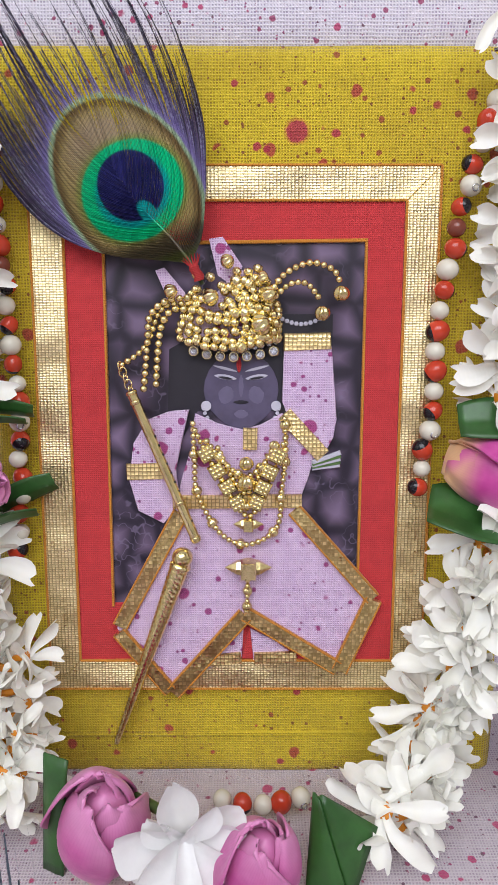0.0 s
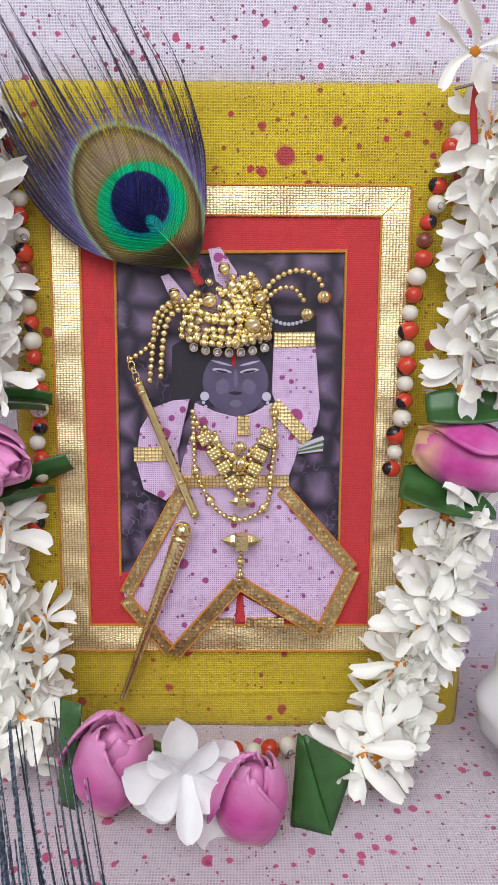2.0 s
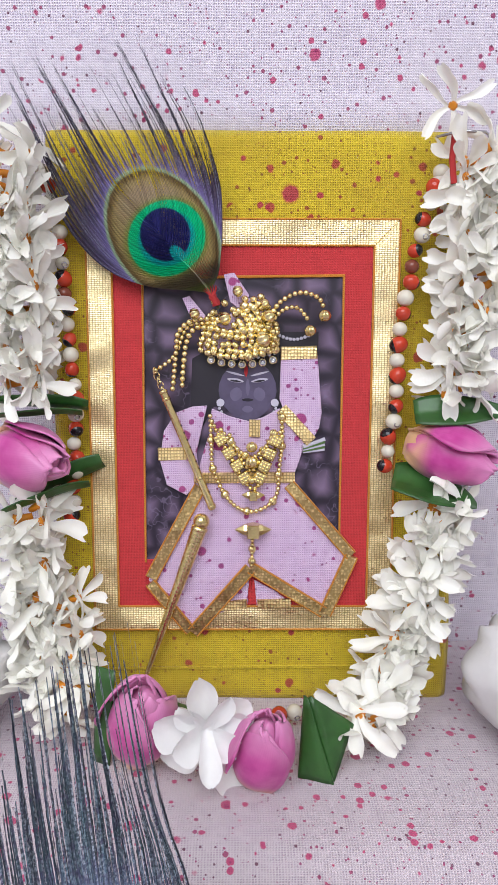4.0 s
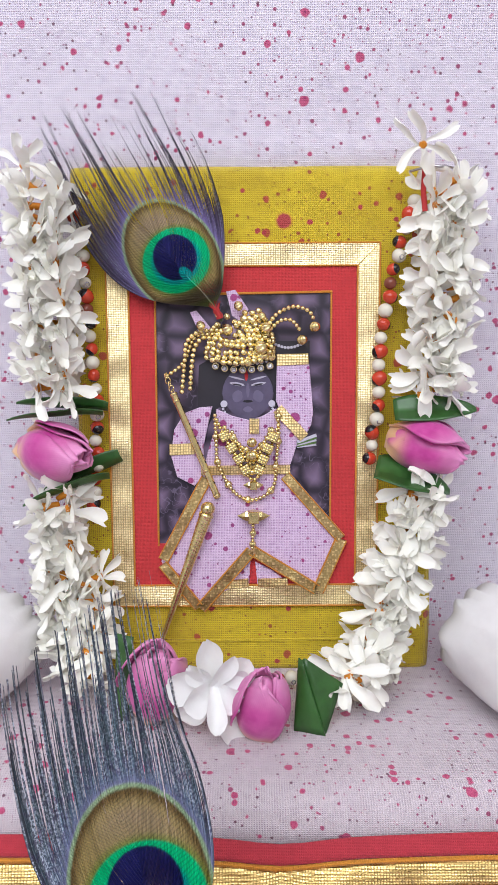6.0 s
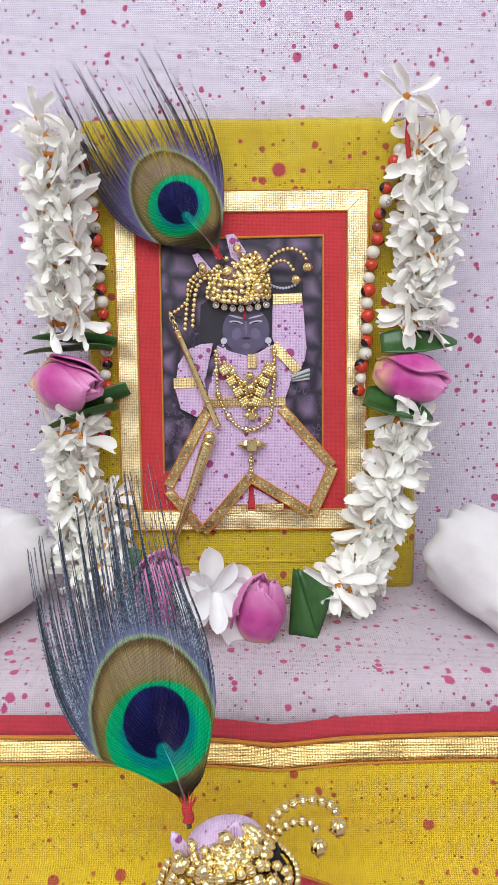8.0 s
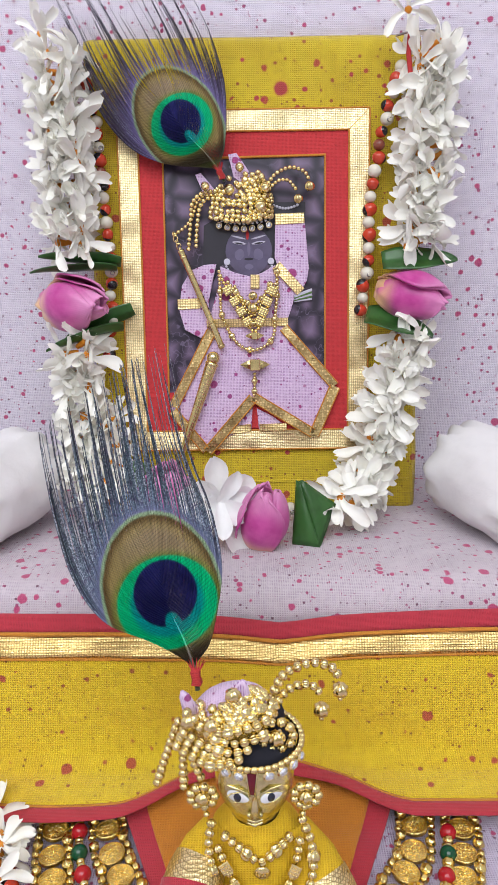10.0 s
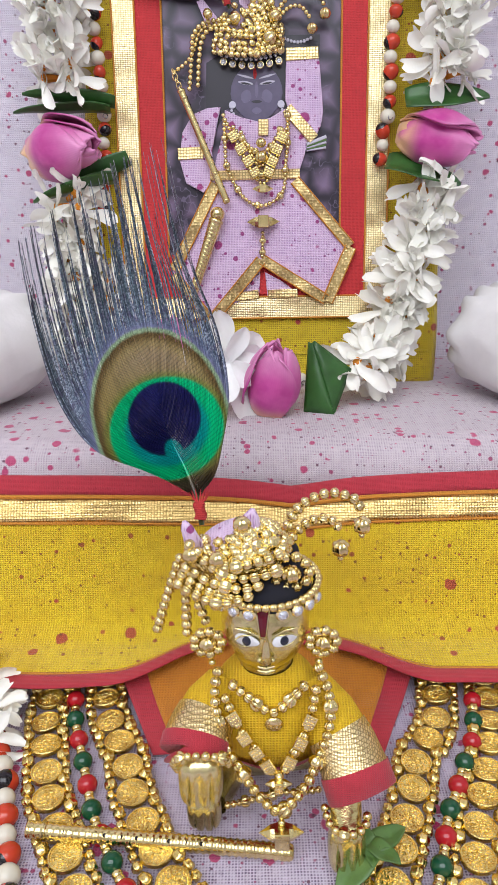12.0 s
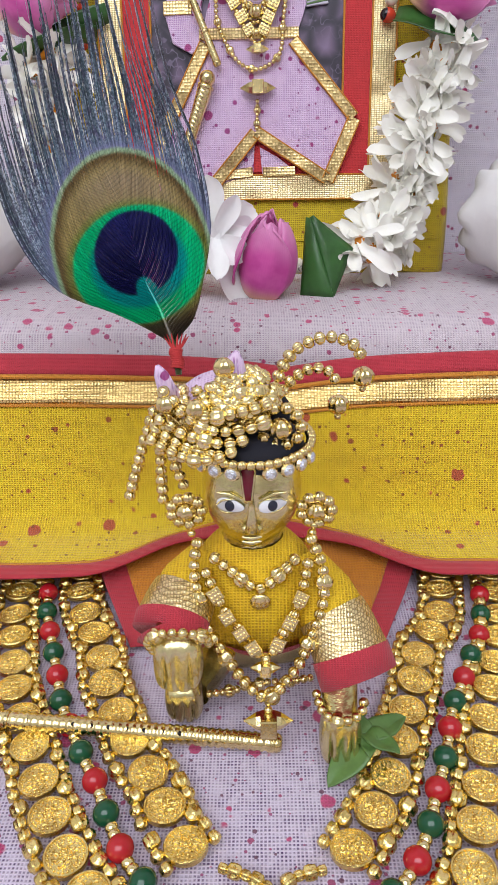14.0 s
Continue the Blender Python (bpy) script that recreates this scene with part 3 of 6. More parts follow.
bpart("printed_oval", plate(oval, 1.0, 1.25, 0.08), M_DUSK, picture)


def lens(u, v, w, hgt, lean=0.0, n=14):
    """A pointed oval."""
    c, q = math.cos(radians(lean)), math.sin(radians(lean))
    pts = [(w / 2 * math.cos(t), hgt / 2 * math.sin(t) * abs(math.sin(t)) ** 0.5) for t in np.linspace(0, 2 * math.pi, n, endpoint=False)]
    return [(u + x * c - y * q, v + x * q + y * c) for x, y in pts]


for s in (-1, 1):
    bpart("printed_patch", plate(lens(-2.3 + s * 4.4, 122.8, 4.6, 5.4, s * 20), 1.25, 1.33, 0.02), M_LILAC, picture)
    bpart("printed_stroke", plate(lens(-2.3 + s * 4.5, 128.0, 6.6, 1.5, s * 9), 1.25, 1.4, 0.03), M_PALE, picture)
    bpart("printed_stroke", plate(lens(-2.3 + s * 4.5, 127.75, 4.6, 0.8, s * 9), 1.4, 1.5, 0.03), M_NIGHT, picture)
    bpart("printed_stroke", plate(lens(-2.3 + s * 4.6, 130.5, 7.2, 0.8, s * 14), 1.25, 1.4, 0.03), M_PALE, picture)
    ring = [(-2.3 + s * 10.2 + 1.5 * math.cos(t), 119.6 + 1.5 * math.sin(t)) for t in np.linspace(0, 2 * math.pi, 12, endpoint=False)]
    bpart("printed_disc", plate(ring, 1.0, 1.5, 0.1), M_PALE, picture)
bpart("printed_patch", plate(lens(-2.3, 125.4, 1.5, 6.4), 1.25, 1.36, 0.02), M_LILAC, picture)
bpart("printed_patch", plate(lens(-2.3, 117.2, 4.2, 2.6), 1.25, 1.36, 0.02), M_LILAC, picture)
bpart("printed_stroke", plate(lens(-2.3, 120.7, 4.6, 1.2), 1.36, 1.42, 0.02), M_NIGHT, picture)
bpart("printed_mark", plate(lens(-2.9, 131.6, 1.5, 4.6), 1.4, 1.6, 0.05), M_RED_B, picture)
for k in range(17):
    t = math.pi * (k + 0.5) / 17
    u, v = -2.3 - 11 * math.cos(t), 119.5 - 7.5 * math.sin(t)
    bpart("printed_pearl", plate([(u + 0.62 * math.cos(q), v + 0.62 * math.sin(q)) for q in np.linspace(0, 2 * math.pi, 7)[:-1]], 1.1, 1.6, 0.2), M_PALE, picture)
for k in range(9):
    u, v = 9.5 + 1.35 * k, 144.6 - 0.9 * math.sin(math.pi * k / 8) * 1.6
    bpart("printed_pearl", plate([(u + 0.7 * math.cos(q), v + 0.7 * math.sin(q)) for q in np.linspace(0, 2 * math.pi, 7)[:-1]], 1.1, 1.6, 0.2), M_PALE, picture)
# red ribbons, mitred gold ribbons, and their edge threads
X0, X1, Y0, Y1 = -61.3, 53.2, 31.2, 186.4
RW, GW = 10.4, 9.3
for name, p, q in (("left", (-46.6, 39), (-46.6, 178)), ("right", (38.2, 39), (38.2, 178.4))):
    bpart("red_ribbon", strip(p, q, RW + 0.3, 0.4, 1.7), M_RED_B, picture, "bright red cotton ribbon")
bpart("red_ribbon", strip((-52, 172.0), (33.2, 172.4), RW + 1.6, 0.4, 1.6), M_RED_B, picture, "bright red cotton ribbon")
bpart("red_ribbon", strip((-52, 49), (33.2, 49), 20, 0.35, 1.5), M_RED_B, picture, "bright red cotton ribbon")
bpart("piping", strip((-41.4, 58), (-41.0, 166), 0.8, 0.8, 2.1), M_ORANGE, picture, "gold-orange piping")
bpart("piping", strip((33.0, 58), (33.0, 166), 0.8, 0.8, 2.1), M_ORANGE, picture, "gold-orange piping")
bpart("piping", strip((-41.5, 165.4), (33.4, 166.4), 1.0, 0.8, 2.1), M_ORANGE, picture, "gold-orange piping")
h = GW / 2
for p, q in (((X0 + h, Y0 + h), (X0 + h, Y1 - h)), ((X1 - h, Y1 - h), (X1 - h, Y0 + h))):
    bpart("gold_ribbon", strip(p, q, GW, 0.6, 2.2, (-h, -h)), M_GOLD_BX, picture, "shiny woven gold ribbon")
for p, q in (((X0 + h, Y1 - h), (X1 - h, Y1 - h)), ((X1 - h, Y0 + h), (X0 + h, Y0 + h))):
    bpart("gold_ribbon", strip(p, q, GW, 0.6, 2.2, (-h, -h)), M_GOLD_BX, picture, "shiny woven gold ribbon")
for x0, y0, x1, y1 in ((X0, Y0, X1, Y1), (X0 + GW, Y0 + GW, X1 - GW, Y1 - GW)):
    for p, q in (((x0, y0), (x0, y1)), ((x1, y0), (x1, y1)), ((x0, y0), (x1, y0)), ((x0, y1), (x1, y1))):
        bpart("edge_thread", strip(p, q, 0.7, 0.5, 2.6), M_ORANGE, picture, "orange edge thread")


# dress of gauze laid on the picture
dress = base("picture_dress", 0, 190, 90, "pink splashed gauze dress with gold sequin trim fixed on the picture", "dress")
bodice = bpart("bodice", plate([(-21.9, 89.5), (14.3, 89.5), (17.3, 97.9), (19.7, 106.4), (9.7, 117.6), (3.5, 114.2), (-1.8, 112.7), (-9, 114.5), (-15.7, 117.5), (-16.8, 108), (-19.6, 99)], 1.4, 2.6), M_PINK, dress, "pink gauze bodice")
left_sleeve = bpart("sleeve", plate([(-25.4, 84.6), (-20.5, 90), (-21.5, 101), (-19.5, 110), (-17.4, 118.6), (-23, 118.2), (-29.3, 115.8), (-33.7, 108.9), (-35.3, 97.9), (-32.8, 88.5)], 1.6, 3.2), M_PINK, dress, "pink gauze sleeve")
right_sleeve = bpart("sleeve", plate([(9.6, 121), (12.1, 114.5), (22.1, 105.8), (24.5, 110.5), (25.4, 116), (23.6, 137), (10.0, 136)], 1.6, 3.4), M_PINK, dress, "pink gauze sleeve on a raised arm")
bpart("cuff", plate([(9.9, 135.6), (23.5, 136.2), (23.2, 140.9), (9.9, 140.5)], 2.0, 4.0), M_TRIM, right_sleeve, "gold tinsel cuff")
bpart("arm_band", strip((-35.9, 100.3), (-25.2, 100.7), 4.8, 2.0, 3.9), M_TRIM, left_sleeve, "gold tinsel arm band")
bpart("arm_band", strip((10.2, 117.6), (21.6, 105.2), 4.6, 2.2, 4.1), M_TRIM, right_sleeve, "gold tinsel arm band")
bpart("neck_tab", strip((0.3, 107), (0.4, 113.4), 4.2, 2.4, 3.9), M_TRIM, bodice, "gold tinsel tab")
bpart("waist_band", strip((-22.5, 91.3), (15.6, 91.6), 3.9, 2.4, 4.3), M_TRIM, bodice, "gold tinsel waist band")
skirt = bpart("skirt", plate([(-21.6, 89.5), (-40.3, 51.6), (-36.6, 44.7), (-22.8, 30), (-0.9, 56.4), (27.2, 38.2), (37.8, 60.8), (13.2, 90.2)], 1.9, 3.2), M_PINK, dress, "flared pink gauze skirt")
for p, q, w in (((-20.2, 88), (-39.2, 52.4), 4.3), ((-39.6, 50.6), (-24.2, 31.2), 3.8), ((-23.4, 30.6), (-1.2, 56.2), 4.4), ((-1.2, 56.6), (27.2, 38.8), 4.2), ((27.6, 38.0), (37.6, 61.2), 4.6), ((13.4, 89.0), (37.4, 61.4), 4.0)):
    d = (Vector(q) - Vector(p)).normalized()
    m0 = Vector((-d.y, d.x)) * (w / 2)
    bpart("trim", strip(p, q, w, 2.8, 4.5), M_TRIM, skirt, "gold sequin trim with orange edge")
    for s in (-1, 1):
        bpart("trim_edge", strip(tuple(Vector(p) + s * m0), tuple(Vector(q) + s * m0), 0.6, 2.7, 4.7), M_ORANGE, skirt)
under = bpart("underskirt", plate([(-14.5, 37.2), (-2.2, 41.5), (-1.6, 52), (-8, 48)], 1.7, 2.3), M_PINK, dress, "pink gauze underskirt panel")
bpart("underskirt", plate([(1.4, 39.8), (15, 41.6), (8, 47), (0.4, 51)], 1.7, 2.3), M_PINK, dress, "pink gauze underskirt panel")
bpart("trim", strip((-14.2, 40.4), (-2.4, 41.8), 3.6, 2.1, 3.3), M_TRIM, under)
bpart("trim", strip((1.6, 41.6), (14.6, 42.0), 3.6, 2.1, 3.3), M_TRIM, under)
bpart("red_inset", plate([(-2.2, 41.5), (1.3, 41.5), (0.2, 52.4)], 1.9, 2.6), M_RED_B, dress, "red cotton inset")

# folded green leaf held at the elbow of the picture
leaf_bit = base("leaf_bundle", 22, 205, 166, "small folded green and white leaf bundle on the picture", "leaf")
for k in range(5):
    bpart("blade", strip((18.5, 101.2 + 0.5 * k), (26.8, 102.2 + 1.0 * k), 1.3, 1.6 + 0.3 * k, 2.6 + 0.3 * k), M_LEAF_L if k % 2 else M_PALE, leaf_bit)


# ---- beads ----
def ribbed(r, ribs=7):
    v, f = ball(r, r, r, 4 * ribs, 7)
    return [(x * (1 + 0.12 * math.cos(ribs * math.atan2(y, x))), y * (1 + 0.12 * math.cos(ribs * math.atan2(y, x))), z) for x, y, z in v], f


BEAD = mesh("bead", *ball(1.0, 1.0, 0.95, 10, 7), M_GOLD)
RIBBED = mesh("ribbed_bead", *ribbed(1.0), M_GOLD)
barrel = [(x * (1.0 - 0.06 * (z * z > 0.5)), y * (1.0 - 0.06 * (z * z > 0.5)), z * 0.98) for x, y, z in ribbed(1.0, 8)[0]]
BARREL = mesh("barrel_bead", barrel, ribbed(1.0, 8)[1], M_GOLD)
sv, sf, si = joined((*lathe([(1.0, 0), (1.15, 0.4), (0.95, 0.75)], 14), 0), (*lathe([(0.86, 0.5), (0.84, 0.8), (0.45, 1.1)], 8), 1))
STONE = mesh("stone", sv, sf, [M_GOLD, M_STONE], False, si)


def square_charm():
    body = plate([(-2, -2), (2, -2), (2, 2), (-2, 2)], -0.7, 0.7, 0.35)
    dots = [moved(ball(0.5, 0.5, 0.45, 6, 4), MMP(x, y, 0.7)) for x in (-1.1, 0, 1.1) for y in (-1.1, 0, 1.1)]
    return mesh("charm", *joined(body, *dots)[:2], M_GOLD, False)


CHARM = square_charm()


def string(parent, pts, r, step=None, me=None, every=0, big=1.5, name="bead"):
    """Beads on a thread through pts (mm)."""
    for k, (p, d) in enumerate(spline(pts, step or r * 1.9)):
        large = every and k % every == every - 1
        put(name, RIBBED if large else (me or BEAD), at(p, d, rnd.random() * 6, r * (big if large else rnd.uniform(0.93, 1.05))), parent)


def pendant(parent, p, w, hgt, m=None):
    """A pointed oblong pendant with a square boss."""
    body = joined(moved(lathe([(0.05, -w), (hgt * 0.35, -w * 0.5), (hgt * 0.5, 0), (hgt * 0.35, w * 0.5), (0.05, w)], 6), MMP(0, 0, 0, 0, 90, 0)),
                  plate([(-w * 0.32, -hgt * 0.42), (w * 0.32, -hgt * 0.42), (w * 0.32, hgt * 0.42), (-w * 0.32, hgt * 0.42)], 0, hgt * 0.75, 0.3))
    return put("pendant", mesh("pendant", body[0], body[1], M_GOLD, False), m or at(p), parent, "pointed gold pendant with a square boss")


def bb(pts, d):
    return [on_board(u, v, d) for u, v in pts]


turban = base("bead_turban", -6, 205, 208, "gold bead turban with pink gauze fixed on the picture", "turban")
bpart("gauze", joined(plate([(-18.5, 139), (7, 139), (7.5, 147), (4, 156), (-3, 158.5), (-9, 152), (-14, 151), (-20, 152)], 1.6, 5.0, 1.2),
                      plate([(-25.4, 157.6), (-23.8, 158), (-18.6, 151.6), (-18.2, 148.2), (-21.4, 148.8)], 2, 4.6, 0.8),
                      plate([(-10.4, 166), (-7.6, 166.3), (-2.6, 159), (-4.2, 154), (-8, 157)], 2, 5.0, 0.8)), M_PINK, turban, "pink gauze folds")
for row in range(11):
    v = 138.4 + row * 1.9
    half = 13.8 - 0.115 * (row - 1.5) ** 2
    mid = -5.8 + row * 0.25
    n = int(half * 2 / 2.35)
    for k in range(n + 1):
        u = mid - half + 2 * half * k / max(n, 1) + rnd.uniform(-0.35, 0.35)
        q = (u - mid) / half
        if row > 4 and q < -0.2 and rnd.random() < 0.35:
            continue
        d = 4.2 + 4.6 * math.sqrt(max(0, 1 - q * q)) * (1 - 0.07 * row) + rnd.uniform(-0.3, 0.3)
        big = rnd.random() < 0.12
        put("bead", RIBBED if big else BARREL, at(on_board(u, v + rnd.uniform(-0.5, 0.5) + 1.2 * q * q - 1.5 * (1 - q * q) * (row < 3), d), (rnd.random(), rnd.random(), 1), 0, 1.8 if big else rnd.uniform(1.2, 1.42)), turban)
for u, v, r in ((-21.5, 152.2, 1.9), (-10.6, 150.6, 2.3), (-5.9, 160.2, 1.9), (3.8, 155.9, 1.6), (5.4, 151.3, 2.3), (3.2, 143.2, 2.9), (-14.4, 156.5, 1.3)):
    put("ribbed_bead", RIBBED, at(on_board(u, v, 8.6), (1, -0.3, 0.5), 0, r), turban)
for k in range(11):
    put("ribbed_bead", RIBBED, at(on_board(3.2 + 4.2 * math.cos(k * 0.571), 143.6 + 4.2 * math.sin(k * 0.571), 7.6), None, 0, 1.15), turban)
string(turban, bb([(-15, 150.5), (-22.5, 149.8), (-27.6, 145.5), (-28.6, 137), (-29.9, 125.1)], 6), 1.15, every=0)
string(turban, bb([(-16, 147), (-21, 147.3), (-24.2, 143.5), (-25.6, 136), (-26.4, 125.4)], 6), 1.2)
string(turban, bb([(-17, 149), (-24.4, 147.5), (-29.3, 137), (-36.5, 131.5)], 5), 1.05)
string(turban, bb([(6.0, 151.6), (9.8, 156.8), (16.7, 159.8), (23.0, 158.0), (25.2, 154)], 8), 1.05)
string(turban, bb([(7.5, 151.0), (11.4, 154.2), (16.0, 154.2), (19.6, 150)], 8), 0.95)
put("ribbed_bead", RIBBED, at(on_board(25.4, 151.6, 8), None, 0, 2.2), turban)
put("ribbed_bead", RIBBED, at(on_board(20.3, 146.3, 8), None, 0, 2.1), turban)
for k in range(7):
    q = k / 3 - 1
    put("stone", STONE, BOARD @ T(-4.4 + 11.4 * q, 134.0 + 1.6 * q * q, 3.2) @ Matrix.Scale(1.45, 4), turban, "round white cut stone")
for k in range(13):
    q = k / 6 - 1
    put("pearl", mesh("pearl", *ball(0.85, seg=8, rings=5), M_STONE) if k == 0 else bpy.data.meshes["pearl"], at(on_board(-4.4 + 12 * q, 136.4 + 1.9 * q * q, 4.2)), turban)

neck_long = base("bead_necklace", 0, 203, 150, "long gold bead necklace with a pointed pendant on the pink dress", "necklace", "necklaces of the picture")
string(neck_long, bb([(-16.2, 115), (-15.8, 104), (-15.0, 94), (-8.4, 82.2), (-0.2, 78.8), (8.1, 83.9), (9.6, 95.7), (10.6, 106), (10.2, 117.5)], 5), 0.95, every=6, big=1.6)
pendant(neck_long, None, 7.0, 6.0, BOARD @ T(-0.2, 72, 6))
string(neck_long, bb([(-0.4, 67.5), (-0.5, 62), (-0.8, 57)], 5), 0.85, every=3, big=1.7)
neck_short = base("charm_necklace", 0, 203, 160, "gold necklace with square charms on the pink dress", "necklace", "necklaces of the picture")
string(neck_short, bb([(-15.6, 113), (-8.9, 100.1), (-0.2, 87.6), (6.3, 99.1), (10.6, 111)], 5.5), 0.95)
for u, v, a in ((-12.2, 106.4, 31), (-9.2, 101.4, 31), (-6.2, 96.6, 31), (-3.4, 92, 31), (6.0, 101, -25), (4.0, 96.4, -25), (8.2, 105.8, -25), (2.2, 92, -25)):
    put("charm", CHARM, BOARD @ T(u, v, 6.6) @ Matrix.Rotation(radians(a), 4, "Z") @ Matrix.Scale(1.1, 4), neck_short, "square stamped gold charm")
pendant(neck_short, None, 4.4, 4.0, BOARD @ T(-0.2, 85.4, 6.4))
choker = base("bead_choker", 0, 203, 165, "short gold bead choker with a round drop on the pink dress", "necklace", "necklaces of the picture")
string(choker, bb([(-12.2, 110), (-7, 103.5), (-1.0, 99.6), (4.5, 103.5), (7.9, 110)], 6.2), 1.0, every=4)
string(choker, bb([(-9, 108), (-1, 94.5), (6, 107)], 5.8), 0.9)
for v, r in ((103.6, 2.0), (98.0, 2.5), (91.0, 1.3)):
    put("ribbed_bead", RIBBED, at(on_board(-0.8, v, 7.2), None, 0, r), choker)

# rods laid on the picture
def flute(name, length, r, m, label, ribs=0.0):
    ob = base(name, *(m.translation / MM), label, "flute")
    prof = [(r * 0.8, 0), (r, 0.4)]
    n = int(length / 0.42)
    prof += [(r * (1 + ribs * (k % 4 in (1, 2))), 0.6 + (length - 1.2) * k / n) for k in range(n + 1)] + [(r, length - 0.4), (r * 0.75, length)]
    put("pipe", mesh("pipe", *lathe(prof, 16), M_GOLD), m, ob)
    hole = mesh("hole", *lathe([(r * 0.27, -0.08), (r * 0.27, 0.16)], 10), M_SEED_B)
    for k in [0.14, 0.30, 0.36, 0.42, 0.48, 0.54, 0.60, 0.66, 0.86]:
        put("finger_hole", hole, m @ T(0, -r * 0.985, length * k) @ Matrix.Rotation(radians(90), 4, "X"), ob, "dark finger hole")
    for z in (0.0, 0.06, 0.72, 0.96):
        put("collar", mesh("collar", *lathe([(r * 1.02, 0), (r * 1.13, 0.3), (r * 1.13, 0.9), (r * 1.02, 1.2)], 16), M_GOLD), m @ T(0, 0, length * z), ob)
    return ob


d = Vector(on_board(-15.3, 79.8, 6)) - Vector(on_board(-33.5, 124.6, 7))
q = d.to_track_quat("Z", "Y").to_matrix().to_4x4()
fm = Matrix.Translation(Vector(on_board(-33.5, 124.6, 7)) * MM) @ q @ Matrix.Rotation(radians(180), 4, "Z")
pic_flute = flute("flute", d.length, 1.45, fm, "thin gold flute with a chain laid across the picture")
for k in range(5):
    link = tube([(1.2 * math.cos(t), 1.7 * math.sin(t), 0) for t in np.linspace(0, 2 * math.pi, 13)], 0.28, 6)
    put("chain_link", mesh("chain_link", *link, M_GOLD), at(on_board(-36.4 + 0.7 * k, 131.5 - 1.7 * k, 6), (0.3, -1, 0.2) if k % 2 else (1, -0.4, 0.2), 0, 0.85), pic_flute)

mace = base("gold_mace", -30, 190, 80, "gold ball-headed tapering staff standing against the picture", "staff")
p0, p1 = Vector(on_board(-20.4, 72.5, 6.5)), Vector(on_board(-41.3, 14.3, 4.5))
ln = (p1 - p0).length
prof = []
for k in range(150):
    t = k / 149
    prof.append((2.75 - 1.9 * t, ln * t))
tw, tf = lathe(prof, 32)
tw = [(x * (1.0 + 0.10 * abs(math.sin(1.5 * math.atan2(y, x) + 1.9 * z))), y * (1.0 + 0.10 * abs(math.sin(1.5 * math.atan2(y, x) + 1.9 * z))), z) for x, y, z in tw]
put("shaft", mesh("shaft", tw, tf, M_GOLD), at(p0, p1 - p0), mace, "twisted gold shaft")
put("knob", mesh("knob", *ball(3.1, seg=20, rings=14), M_GOLD), at(on_board(-19.6, 75.4, 7)), mace, "round polished gold knob")
put("collar", mesh("collar", *lathe([(2.4, -1.2), (3.2, -0.6), (3.2, 0.4), (2.4, 1.0)], 18), M_GOLD), at(p0, p1 - p0), mace)


# ---- peacock feathers ----
def poly_at(pts, t):
    s = t * (len(pts) - 1)
    i = min(int(s), len(pts) - 2)
    a, b, c, d = (Vector(pts[min(max(k, 0), len(pts) - 1)]) for k in (i - 1, i, i + 1, i + 2))
    t = s - i
    return 0.5 * (2 * b + (c - a) * t + (2 * a - 5 * b + 4 * c - d) * t * t + (3 * b - a - 3 * c + d) * t ** 3)


